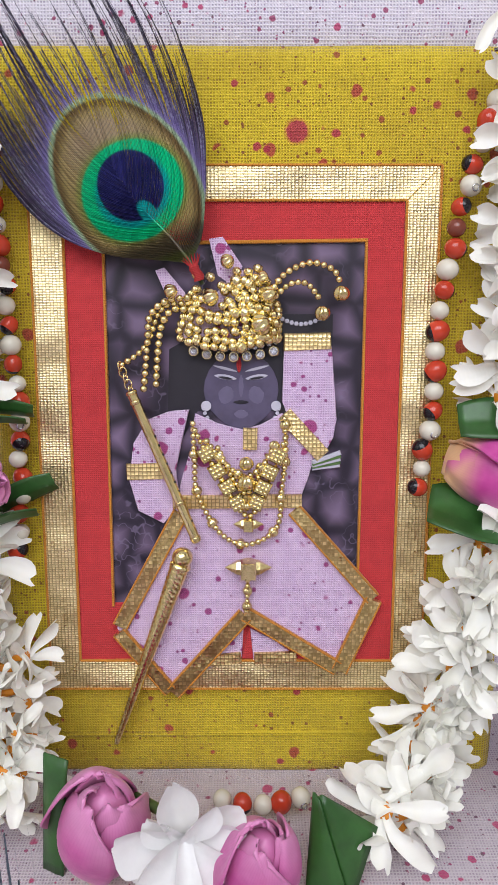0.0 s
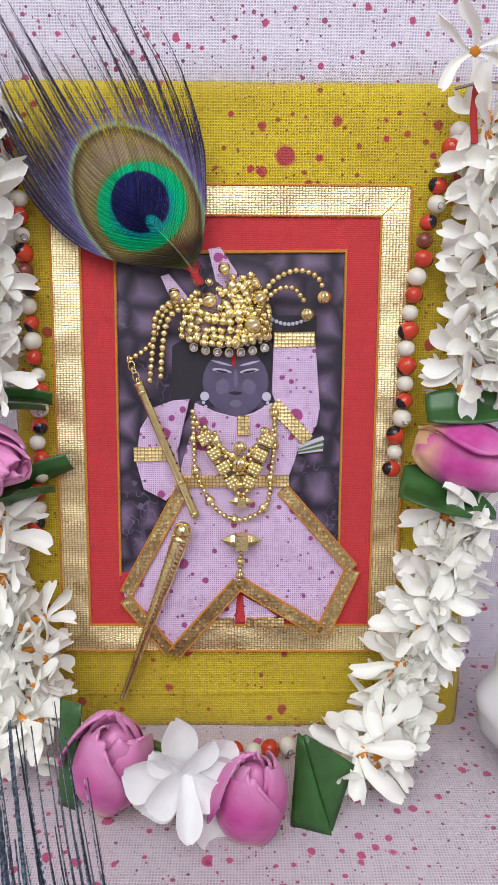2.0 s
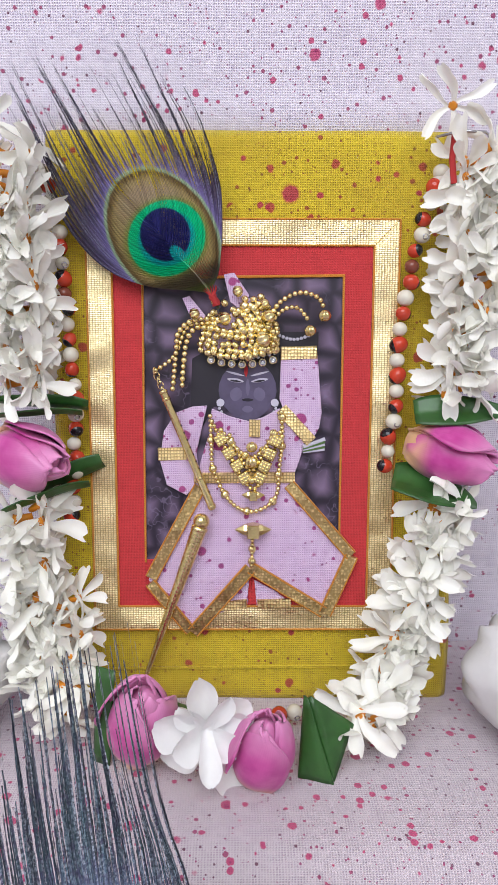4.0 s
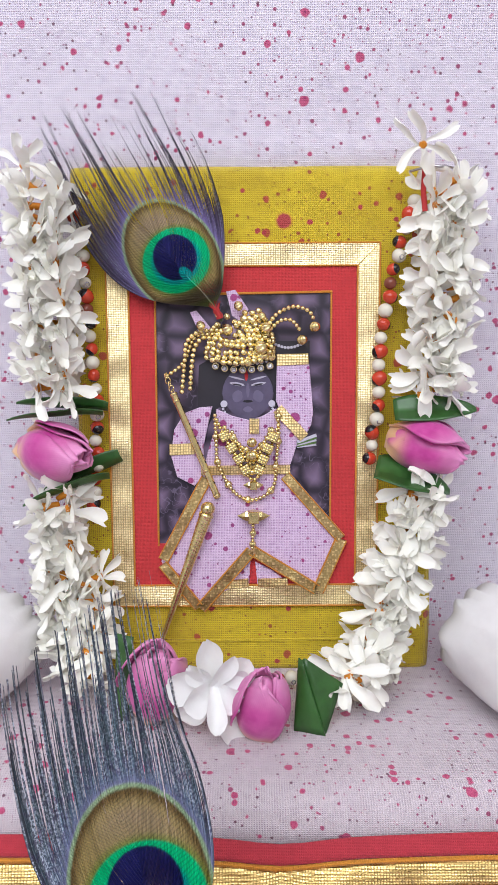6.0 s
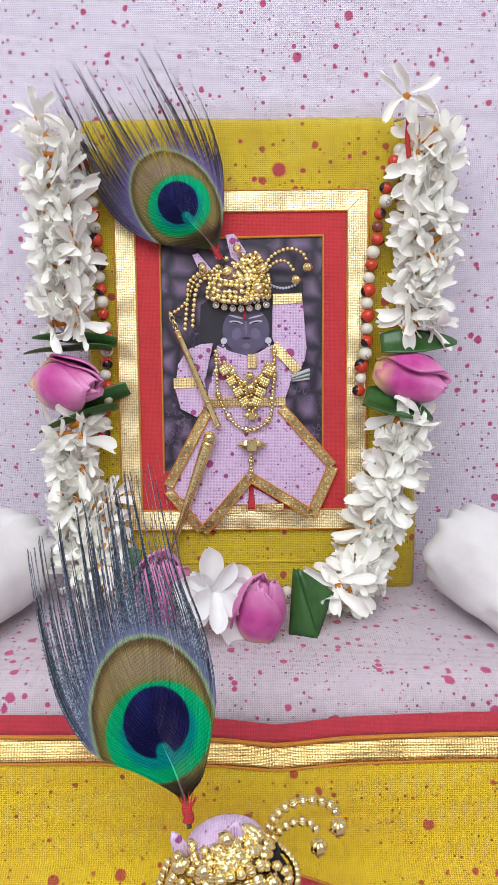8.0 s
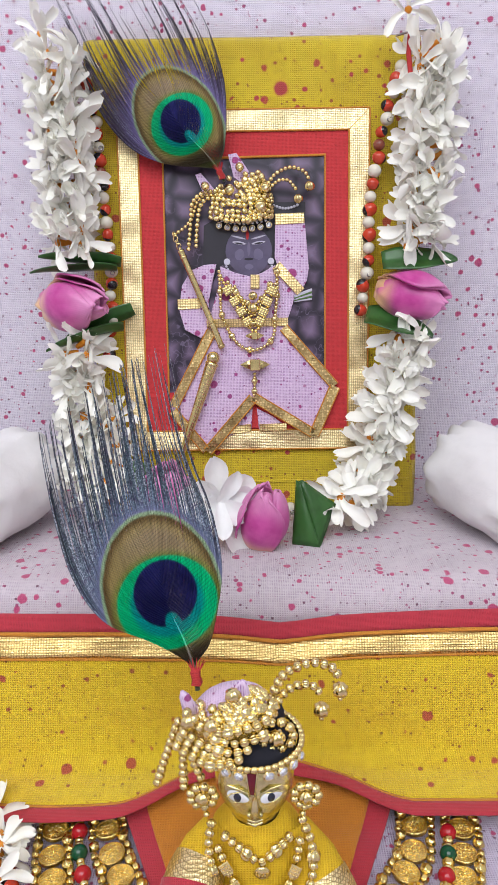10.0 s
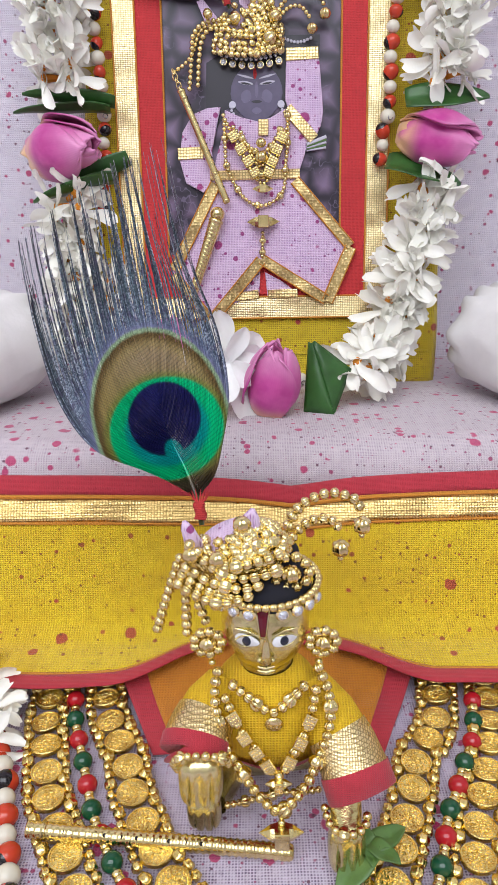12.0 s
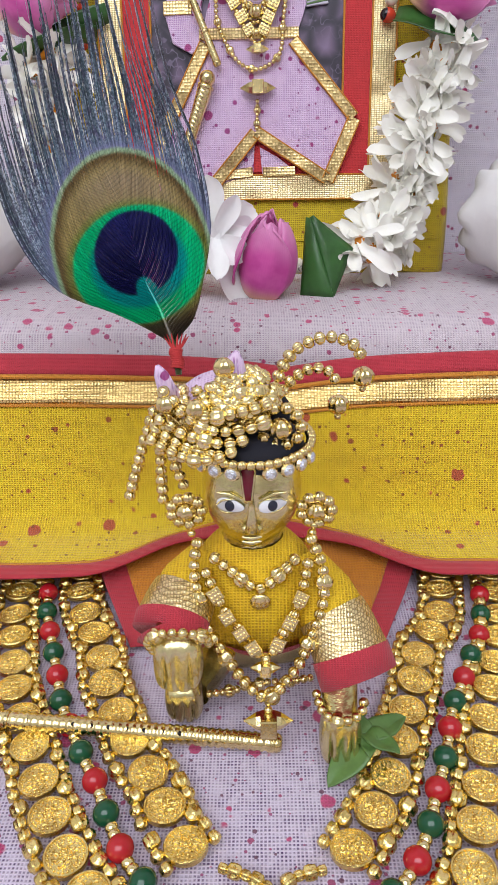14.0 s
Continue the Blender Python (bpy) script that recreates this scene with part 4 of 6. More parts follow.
def feather(name, m, out_l, out_r, centre, label, loose, seed, root=(0, 0), mat=M_FEATHER):
    ob = base(name, *(m.translation / MM), label, "feather", "peacock feathers")
    r = random.Random(seed)
    for side, outline, count in (("left", out_l, int(290 - 110 * (loose > 0.8))), ("right", out_r, int(180 - 70 * (loose > 0.8)))):
        verts, faces = [], []
        for k in range(count):
            w = (k + 0.5) / count
            n = 30
            # neighbouring barbs cling together towards their tips
            bunch = 7 + int(6 * (1 + math.sin((k // 6) * 2.3 + seed)) / 2)
            mate = ((k // bunch) * bunch + bunch / 2 + 1.2 * math.sin(k // bunch * 1.7)) / count
            start = 0.50 * w
            reach = 1.0 - r.random() ** 2.5 * 0.22 - (0.2 * r.random() if r.random() < 0.3 else 0)
            reach *= 1 - (0.05 + loose * 0.13) * (1 + math.sin(mate * count * 0.45 + seed))
            sway = r.uniform(-1, 1) * 1.3 * loose + 2.2 * loose * math.sin(mate * count * 0.21 + seed)
            cling = r.uniform(0.5, 0.95)
            rise = r.uniform(0, 0.5)
            for j in range(n + 1):
                t = start + (reach - start) * j / n
                x = min(1.0, (t - start) / 0.20)
                lane = 1 - (1 - w) * (1 - (1 - x) ** 2.2)
                free = min(1, max(0, (t - 0.46) / 0.4))
                lane += (mate - w) * cling * free
                p = poly_at(outline, t) * (1 - lane) + poly_at(centre, t) * lane
                t2 = min(t + 0.012, 1)
                lane2 = 1 - (1 - w) * (1 - (1 - min(1.0, (t2 - start) / 0.20)) ** 2.2) + (mate - w) * cling * free
                nx = poly_at(outline, t2) * (1 - lane2) + poly_at(centre, t2) * lane2
                dv = (nx - p).normalized() if (nx - p).length > 1e-6 else Vector((0, 1))
                side_v = Vector((-dv.y, dv.x))
                p = p + side_v * sway * max(0, t - 0.5) ** 1.5 * 2.0
                fan = ((poly_at(outline, t) - poly_at(centre, t)).length / count)
                inner = 1 - min(1, max(0, (t - 0.44 + 0.06 * loose) / 0.20))
                wid = (fan * 0.62 + 0.05) * inner + (0.17 + 0.08 * math.sin(j * 2.6 + k)) * (1 - inner) * (1 - 0.7 * (j / n) ** 2)
                lift = rise * 0.35 + 0.14 * (k % 3) + 2.0 * t * t * r.uniform(0.6, 0.8) * loose * (0.3 + rise)
                a, b = p + side_v * wid, p - side_v * wid
                tip = 0.2 if k % 2 else -0.2
                verts += [(a.x, a.y, lift + tip), (b.x, b.y, lift - tip)]
                if j:
                    i = len(verts) - 4
                    faces.append((i, i + 1, i + 3, i + 2))
        tagged(put("vane", mesh("vane", verts, faces, mat), m, ob, "iridescent barbs round a green and blue eye"), kind="stuff")
    quill = [(*poly_at(centre, t), 0.5 - 0.3 * t) for t in np.linspace(0, 0.30, 8)]
    quill = [(root[0] + 0.4, root[1] - 5, 0.4)] + quill
    put("quill", mesh("quill", *tube(quill, [0.7, 0.62, 0.55, 0.48, 0.4, 0.34, 0.28, 0.2, 0.12], 7), mat), m, ob)
    wrap = []
    for k in range(60):
        a = k * 0.9
        wrap.append((root[0] + (1.2 + 0.3 * math.sin(k)) * math.cos(a), root[1] - 3.6 + k * 0.065, 0.5 + 1.3 * math.sin(a)))
    put("thread_knot", mesh("thread_knot", *tube(wrap, 0.32, 5), M_THREAD), m, ob, "wrapped red thread")
    ends = [tube([(0, -0.5, 1.2), (1.5 * math.cos(a), 1.2, 1.6), (2.6 * math.cos(a), 2.6 + math.sin(a), 1.2 + math.sin(3 * a))], [0.3, 0.25, 0.12], 5) for a in (0.2, 0.6, 1.1, 1.5, 2.0, 2.4, 2.9)]
    e = moved(joined(*ends), MMP(root[0], root[1], 0))
    put("thread_end", mesh("thread_end", e[0], e[1], M_THREAD), m, ob)
    return ob


front_plane = T(-18, 24.2, 87.6) @ Matrix.Rotation(radians(60), 4, "X")
feather("peacock_feather", front_plane,
        [(0, 0), (-12, 7.6), (-25.5, 13.4), (-34.5, 25), (-40.5, 41), (-44.5, 56), (-47, 68)],
        [(0, 0), (3.2, 6), (5.2, 13), (7.2, 28), (4.2, 44), (-2.2, 61), (-9.5, 94)],
        [(-0.2, 0.2), (-3.4, 8.5), (-8.2, 19), (-12.5, 38), (-16.5, 58), (-19.5, 75), (-22, 88)],
        "peacock feather with red thread, upright in the statue's bead turban", 0.55, 3)
upper_plane = BOARD @ T(-14.8, 158.6, 8.5) @ Matrix.Rotation(radians(3), 4, "X") @ Matrix.Rotation(radians(19), 4, "Z") @ T(0.5, 2.8, 0)


def turn(pts, deg):
    c, s = math.cos(radians(deg)), math.sin(radians(deg))
    return [(x * c - y * s, x * s + y * c) for x, y in pts]


def local(pts):
    return [(x - 0.5, y - 2.8) for x, y in turn(pts, -19)]


feather("peacock_feather", upper_plane,
        local([(0, 0), (-20, 2.5), (-36, 8), (-48, 19), (-58, 36), (-66, 54), (-75, 74)]),
        local([(0, 0), (2.2, 8), (3.4, 26), (2.4, 40), (-3, 58), (-10, 72), (-18, 88)]),
        local([(-0.2, 0.2), (-6.5, 8), (-16, 18), (-27, 35), (-37, 52), (-46, 68), (-54, 82)]),
        "peacock feather with sparse barbs fixed above the picture's turban", 1.0, 11, (-0.5, -2.8), M_FEATHER_D)


# ---- flowers ----
def petal(length, width, curl, twist, cleft=0.22, cup=0.2, narrow=0.3):
    """A petal from its throat at the origin, along x, its face up z."""
    nu, nv = 6, 12
    seed = length * 3.1 + width
    verts, faces = [], []
    for j in range(nv + 1):
        t = j / nv
        w = width / 2 * (narrow + (1 - narrow) * math.sin(min(1, t * 1.25) * math.pi / 2) ** 1.3) * (1 if t < 0.66 else math.sqrt(max(0.04, 1 - ((t - 0.66) / 0.35) ** 2)))
        bend = curl * t * t
        x0, z0 = length * t * (1 - 0.12 * abs(curl) * t), length * bend * 0.55
        a = twist * t
        for i in range(nu + 1):
            s = 2 * i / nu - 1
            end = -cleft * length * (1 - abs(s)) ** 1.5 * max(0, t - 0.7) * 3.3 + 0.5 * noise.noise((3 * s + seed, 5 * t, 1))
            yy, zz = s * w, cup * w * s * s + 0.9 * t * noise.noise((2.2 * s + seed, 3.5 * t, 7)) + 0.3 * math.sin(7 * t + 3 * s)
            verts.append((x0 + end, yy * math.cos(a) - zz * math.sin(a), z0 + yy * math.sin(a) + zz * math.cos(a)))
    wd = nu + 1
    for j in range(nv):
        for i in range(nu):
            faces.append((j * wd + i, j * wd + i + 1, (j + 1) * wd + i + 1, (j + 1) * wd + i))
    return verts, faces


def jasmine_petal(length, width, bend, curl, twist, notch=0.09):
    """A slender night-jasmine petal along x: narrow claw, wider wavy blade, notched tip; bend sideways, curl up."""
    nu, nv = 4, 11
    seed = length * 2.3 + bend * 7 + curl * 3
    verts = []
    for j in range(nv + 1):
        t = j / nv
        grow = min(1, t / 0.72)
        w = width / 2 * (0.38 + 0.62 * grow * grow * (3 - 2 * grow)) * (1 if t < 0.78 else math.sqrt(max(0.2, 1 - ((t - 0.78) / 0.25) ** 2)))
        a = twist * t + 0.25 * noise.noise((t * 3, seed, 2))
        cx, cy = length * (t - 0.16 * abs(curl) * t * t), length * (bend * t * t + 0.05 * math.sin(5 * t + seed))
        cz = length * (curl * t ** 1.8) + 0.5 * math.sin(6 * t + seed) * t
        for i in range(nu + 1):
            q = 2 * i / nu - 1
            tip = -notch * length * (1 - abs(q)) ** 1.4 * max(0, t - 0.76) * 4
            yy, zz = q * w, 0.7 * w * q * q + 0.5 * t * noise.noise((2.5 * q + seed, 4 * t, 7))
            verts.append((cx + tip, cy + yy * math.cos(a) - zz * math.sin(a), cz + yy * math.sin(a) + zz * math.cos(a)))
    wd = nu + 1
    return verts, [(j * wd + i, j * wd + i + 1, (j + 1) * wd + i + 1, (j + 1) * wd + i) for j in range(nv) for i in range(nu)]


M_TUBEROSE = petal_mat("white_tuberose_petal", (0.93, 0.93, 0.91), (0.88, 0.88, 0.86), 0.15)
PETALS = [mesh("jasmine_petal", *jasmine_petal(*p), M_PETAL) for p in ((12.5, 5.0, 0.25, 0.25, 0.4), (13, 4.7, -0.28, -0.3, -0.5), (11.5, 5.3, 0.34, 0.4, 0.3), (13, 4.5, -0.2, 0.1, 0.6), (11.5, 5.0, 0.4, -0.3, -0.4), (10.5, 5.2, -0.4, 0.5, 0.4), (12.5, 4.6, 0.2, -0.5, 0.5), (12, 4.9, -0.42, 0.15, -0.6))]
SLIM = [mesh("slim_petal", *jasmine_petal(*p), M_PETAL) for p in ((17, 5.0, 0.2, 0.2, 0.5), (18, 4.6, -0.15, -0.3, -0.4), (16, 5.2, 0.1, 0.1, 0.2))]
TUBE = mesh("flower_tube", *lathe([(0.9, -5.0), (1.1, -3.4), (1.25, -1.2), (1.9, 0.1), (1.0, 0.4)], 9), M_TUBE)


def jasmine(parent, m, size=1.0, count=6, r=rnd, kinds=None):
    """A night-jasmine flower: orange tube and twisted white petals, facing z."""
    tube_ob = put("jasmine_flower", TUBE, m @ Matrix.Scale(size, 4), parent)
    start = r.random() * 6
    for k in range(count):
        a = start + 2 * math.pi * k / count + r.uniform(-0.2, 0.2)
        pm = m @ Matrix.Rotation(a, 4, "Z") @ T(1.3, 0, 0) @ Matrix.Rotation(r.uniform(-0.5, 0.25), 4, "Y") @ Matrix.Rotation(r.uniform(-0.4, 0.4), 4, "X") @ Matrix.Scale(size * r.uniform(0.85, 1.08), 4)
        put("petal", r.choice(kinds or PETALS), pm, tube_ob)
    return tube_ob


def strand(parent, pts, step=6.3, tilt=0.5, size=1.0, front=0.35):
    """Flowers on a thread: their orange tubes meet in the middle, their wheels of petals face out to both sides and forward."""
    for k, (p, d) in enumerate(spline(pts, step * 0.62)):
        across = d.cross(Vector((0, 1, 0))).normalized()
        s = (1, -1, 1, -1, 1, -1, 0)[k % 7] if front < 0.5 else (1, -1, 0)[k % 3]
        axis = across * s * rnd.uniform(0.7, 1.0) + Vector((0, -rnd.uniform(0.0, 0.35) - front * 0.6 - 0.6 * (s == 0), 0)) + d * rnd.uniform(-0.45, 0.3) + Vector((rnd.uniform(-tilt, tilt), 0, rnd.uniform(-tilt, tilt))) * 0.4
        axis.normalize()
        m = at(Vector(p) + axis * (5.0 if s else 4.0) * size, axis, rnd.random() * 6, size * rnd.uniform(0.92, 1.08))
        tube_ob = put("jasmine_flower", TUBE, m, parent)
        n = rnd.choice((6, 6, 7))
        for j in range(n):
            a = 2 * math.pi * (j + rnd.uniform(-0.2, 0.2)) / n
            pm = m @ Matrix.Rotation(a, 4, "Z") @ T(1.0, 0, 0) @ Matrix.Rotation(rnd.uniform(-0.35, 0.4), 4, "Y") @ Matrix.Rotation(rnd.uniform(-0.5, 0.5), 4, "X") @ Matrix.Scale(rnd.uniform(0.85, 1.06), 4)
            put("petal", rnd.choice(PETALS), pm, tube_ob)


def lotus_petal(r, hgt, span, flare, lean):
    """One broad petal wrapped round the bud's axis z: one side tucked in, the other lying over, with a rolled rim."""
    def fn(a, b):
        t, s = b, 2 * a - 1
        rad = r * (math.sin(math.pi * (0.09 + 0.86 * t)) ** 0.62) + flare * max(0, t - 0.5) ** 2 * 4
        top = 1 if t < 0.62 else math.sqrt(max(0.015, 1 - ((t - 0.62) / 0.39) ** 2))
        half = span * (0.45 + 0.55 * math.sin(math.pi * min(0.5, 0.12 + 0.7 * t))) * top
        ang = s * half + 0.35 * (t - 0.5)
        rad += lean * s + 1.3 * max(0, s) ** 6 + 0.35 * max(0, t - 0.86) * 7 * (1 - 0.4 * s * s) + 0.7 * noise.noise((s * 1.6 + r, t * 2.2, flare * 9))
        return rad * math.cos(ang), rad * math.sin(ang), -hgt / 2 + hgt * t - 0.06 * hgt * s * s * t
    return grid(fn, 18, 18, 0.6)


def lotus(parent, m, r, hgt, seed, flare=1.0):
    q = random.Random(seed)
    core = put("bud_core", mesh("bud_core", *lathe([(r * 0.3, -hgt / 2), (r * 0.7, -hgt / 4), (r * 0.7, hgt * 0.1), (r * 0.4, hgt * 0.30), (0.4, hgt * 0.40)], 14), M_LOTUS), m, parent, "folded pink lotus bud")
    for k in range(7):
        lay = 0.58 + 0.07 * k
        me = mesh("lotus_petal", *lotus_petal(r * lay, hgt * (1.02 - 0.022 * k - 0.05 * (k % 3 == 2)), 1.62 - 0.07 * k, flare * (0.1 + 0.16 * k), q.uniform(0.5, 1.3)), M_LOTUS)
        put("lotus_petal", me, m @ Matrix.Rotation(k * 2.25 + q.uniform(-0.3, 0.3), 4, "Z") @ Matrix.Rotation(q.uniform(-0.09, 0.09), 4, "X"), core)
    return core


def leaf_blade(length, width, fold, droop, tip=1.0):
    def fn(a, b):
        s, t = 2 * a - 1, b
        w = width / 2 * (math.sin(math.pi * (0.12 + 0.88 * t) ** 0.8) ** 0.7 * tip + (1 - tip) * (1 - 0.4 * t))
        return length * t, s * w, abs(s) * w * fold - droop * length * t * t + 0.3 * math.sin(9 * t)
    return grid(fn, 8, 14, 0.35)


def fy(z, out):
    """A place that far before the leaning board, at height z."""
    return 187.5 + (z - 62) * math.tan(radians(10)) - out


SEED = {}
for nm, m in (("cream_seed", M_SEED_W), ("brown_seed", M_SEED_N), ("ruby_bead", M_RUBY), ("jade_bead", M_JADE)):
    SEED[nm] = mesh(nm, *ball(1, 1, 0.95, 14, 9), m)
v_, f_ = ball(1, 1, 1.12, 14, 9)
SEED["red_seed"] = mesh("red_seed", v_, f_, [M_SEED_R, M_SEED_B], True, [1 if sum(v_[i][2] for i in f) / len(f) > 0.55 else 0 for f in f_])
RINGLET = mesh("silver_ring", *tube([(1.0 * math.cos(t), 1.0 * math.sin(t), 0) for t in np.linspace(0, 2 * math.pi, 11)], 0.28, 6), M_WIRE)


def seeds(parent, pts, r=2.9, r0=5):
    q = random.Random(r0)
    for k, (p, d) in enumerate(spline(pts, r * 1.95)):
        kind = "red_seed" if k % 2 else ("cream_seed" if q.random() < 0.85 else "brown_seed")
        dd = d if kind != "red_seed" else (Vector((q.uniform(-1, 1), q.uniform(-0.6, 0.4), q.uniform(-1, 1))))
        ob = put(kind, SEED[kind], at(Vector(p) + Vector((q.uniform(-0.7, 0.7), 0, 0)), dd, 0, r * q.uniform(0.88, 1.1)), parent)
        if kind == "cream_seed" and q.random() < 0.35:
            put("silver_ring", RINGLET, at(Vector(p) + Vector((1.2, -r * 0.95, -0.4)), (0.3, -1, 0.1), 0, 0.9), ob)


# two garlands hang from the picture's corners and meet at its foot
garland_r = base("flower_garland", 60, 170, 70, "white night-jasmine garland with lotus bud, leaves and seed beads", "garland", "garlands round the picture")
garland_l = base("flower_garland", -70, 170, 70, "white night-jasmine garland with lotus buds and green leaves", "garland", "garlands round the picture")
RIGHT = [(76, 268), (78, 256), (78, 246), (77, 223), (75, 200), (72.5, 184)]
strand(garland_r, [(x, fy(z, 15), z) for x, z in RIGHT], 4.1, 0.5, 1.16)
strand(garland_r, [(x, fy(z, 15), z) for x, z in ((69, 147), (65, 134), (63, 122), (57, 104), (53, 90))] + [(47.5, 166, 84), (38, 155, 80)], 3.9, 0.6, 1.16, 0.75)
LEFT = [(-82, 268), (-84, 256), (-83.5, 246), (-82, 223), (-81.5, 203), (-82, 186)]
strand(garland_l, [(x, fy(z, 15), z) for x, z in LEFT], 4.1, 0.5, 1.22)
strand(garland_l, [(x, fy(z, 15), z) for x, z in ((-81, 145), (-80.5, 128), (-79, 108), (-76, 93))] + [(-71, 168, 86), (-62, 160, 82)], 3.9, 0.5, 1.2)
strand(garland_l, [(-68, fy(112, 16), 112), (-66, 172, 98), (-62, 166, 90)], 5, 0.6, 0.9)
lotus(garland_r, at((71, fy(165, 17), 166), (0.86, -0.46, -0.16), 0.6), 10.8, 34, 2, 1.6)
lotus(garland_l, at((-81, fy(165, 17), 165.5), (0.80, -0.58, 0.06), 2.2), 11.8, 40, 5, 1.6)
lotus(garland_l, at((-38.5, 147, 85), (0.2, -0.4, 1), 0.4), 13.2, 44, 8, 1.0)
lotus(garland_r, at((2.4, 138.5, 80.5), (0.12, -0.3, 1), 1.1), 11.6, 35, 12, 0.6)
# white tuberose between the lotus buds
rose = put("tuberose", mesh("tuberose", *lathe([(1.3, -20), (1.5, -8), (2.4, -2), (3.2, 0)], 10), M_LEAF_L), at((-15, 142, 90), (0.75, -0.6, 0.15)), garland_l, "double white tuberose with a green stem")
q = random.Random(4)
for k in range(11):
    me = mesh("tuberose_petal", *petal(q.uniform(15, 20), q.uniform(10, 13), q.uniform(-0.45, 0.3), q.uniform(-0.25, 0.25), 0.0, 0.55, 0.45), M_TUBEROSE)
    put("petal", me, at((-16, 139, 88), (0.2, -0.95, 0.15)) @ Matrix.Diagonal((0.8, 1.25, 1.0, 1.0)) @ Matrix.Rotation(k * 2 * math.pi / 5.5 + 0.55, 4, "Z") @ Matrix.Rotation(-0.1 - 0.5 * (k > 5), 4, "Y") @ Matrix.Scale(1.15 - 0.35 * (k > 5), 4), rose)
# leaves beside the buds
for g, p, d, ln, wd, sp in ((garland_r, (57, fy(177, 16), 180), (0.95, -0.1, 0.10), 33, 13, 0.8), (garland_r, (50, fy(154, 15), 156), (1, -0.25, -0.16), 31, 20, 0.35),
                            (garland_l, (-62, fy(178, 12), 178), (-1, -0.15, 0.10), 38, 9, 0.5), (garland_l, (-60, fy(180, 12), 181), (-1, -0.1, 0.18), 36, 8, 0.9),
                            (garland_l, (-60, fy(154, 12), 152), (-1, -0.3, -0.12), 36, 12, 0.6), (garland_l, (-56, fy(160, 8), 160), (-1, -0.1, -0.35), 34, 9, 1.2)):
    m = Matrix.Translation(Vector(p) * MM) @ Vector(d).to_track_quat("X", "Z").to_matrix().to_4x4() @ Matrix.Rotation(sp, 4, "X")
    put("leaf", mesh("leaf", *leaf_blade(ln, wd, 0.25, 0.12, 0.75), M_LEAF), m, g, "glossy dark green leaf")


def flap(a, b, c, d):
    """A stiff leaf flap between four corners, slightly bowed."""
    a, b, c, d = (Vector(p) for p in (a, b, c, d))
    def fn(u, v):
        p = a.lerp(b, u).lerp(d.lerp(c, u), v)
        return p.x, p.y - 1.6 * math.sin(math.pi * u) * math.sin(math.pi * v) + 0.3 * noise.noise((u * 4, v * 4, a.x)), p.z
    return grid(fn, 8, 8, 0.6)


fl = joined(flap((14.5, 141, 67), (26.5, 137, 66.5), (18, 147, 93), (16.5, 150, 93)), flap((26.3, 138.5, 66), (34, 149, 82), (19, 148, 94), (17.6, 148, 93)))
put("folded_leaf", mesh("folded_leaf", fl[0], fl[1], M_LEAF), parent=garland_r, label="dark green leaf folded to a point")
put("leaf_strip", mesh("leaf_strip", *flap((-56, 150, 66), (-50, 147, 66), (-47, 152, 101), (-54, 155, 101)), M_LEAF), parent=garland_l, label="folded green leaf strip")
seeds(garland_r, [(x, fy(z, 6), z) for x, z in ((66, 262), (61.5, 248), (56.5, 226), (53, 201), (51.5, 176), (48, 156))], 2.9, 5)
seeds(garland_l, [(x, fy(z, 6), z) for x, z in ((-75, 262), (-73, 258), (-70, 240), (-68, 220), (-67, 197), (-66, 178), (-66.5, 155), (-68, 138))], 2.8, 9)
seeds(garland_r, [(-8, 170, 70), (0, 168, 70), (8, 168, 70.5), (16, 170, 71)], 3.0, 3)

for x, z, face, label in ((67, 283, (-0.2, -0.8, -0.3), "white night-jasmine flower with an orange throat"), (-90, 276, (0.05, -1, 0.1), "white night-jasmine flower with an orange throat")):
    bloom = base("jasmine_bloom", x, fy(z, 12), z, label, "flower", "corner blooms")
    jasmine(bloom, at((x, fy(z, 16), z), face, 0.5), 0.9 if x > 0 else 0.75, 6, random.Random(int(z)), SLIM)
hook = base("wire_hook", 76, 214, 274, "bent steel wire hook at the mount's corner", "hook")
put("wire", mesh("wire", *tube([(62, 210, 273), (70, 208, 275), (78, 208, 274.5), (85, 212, 271), (88, 218, 268)], 0.5, 7), M_WIRE), parent=hook)
put("thread", mesh("thread", *tube([(68, 209, 275), (67.5, 208, 266), (68.5, 207, 258)], 1.1, 7), M_THREAD), parent=hook, label="red cotton thread")


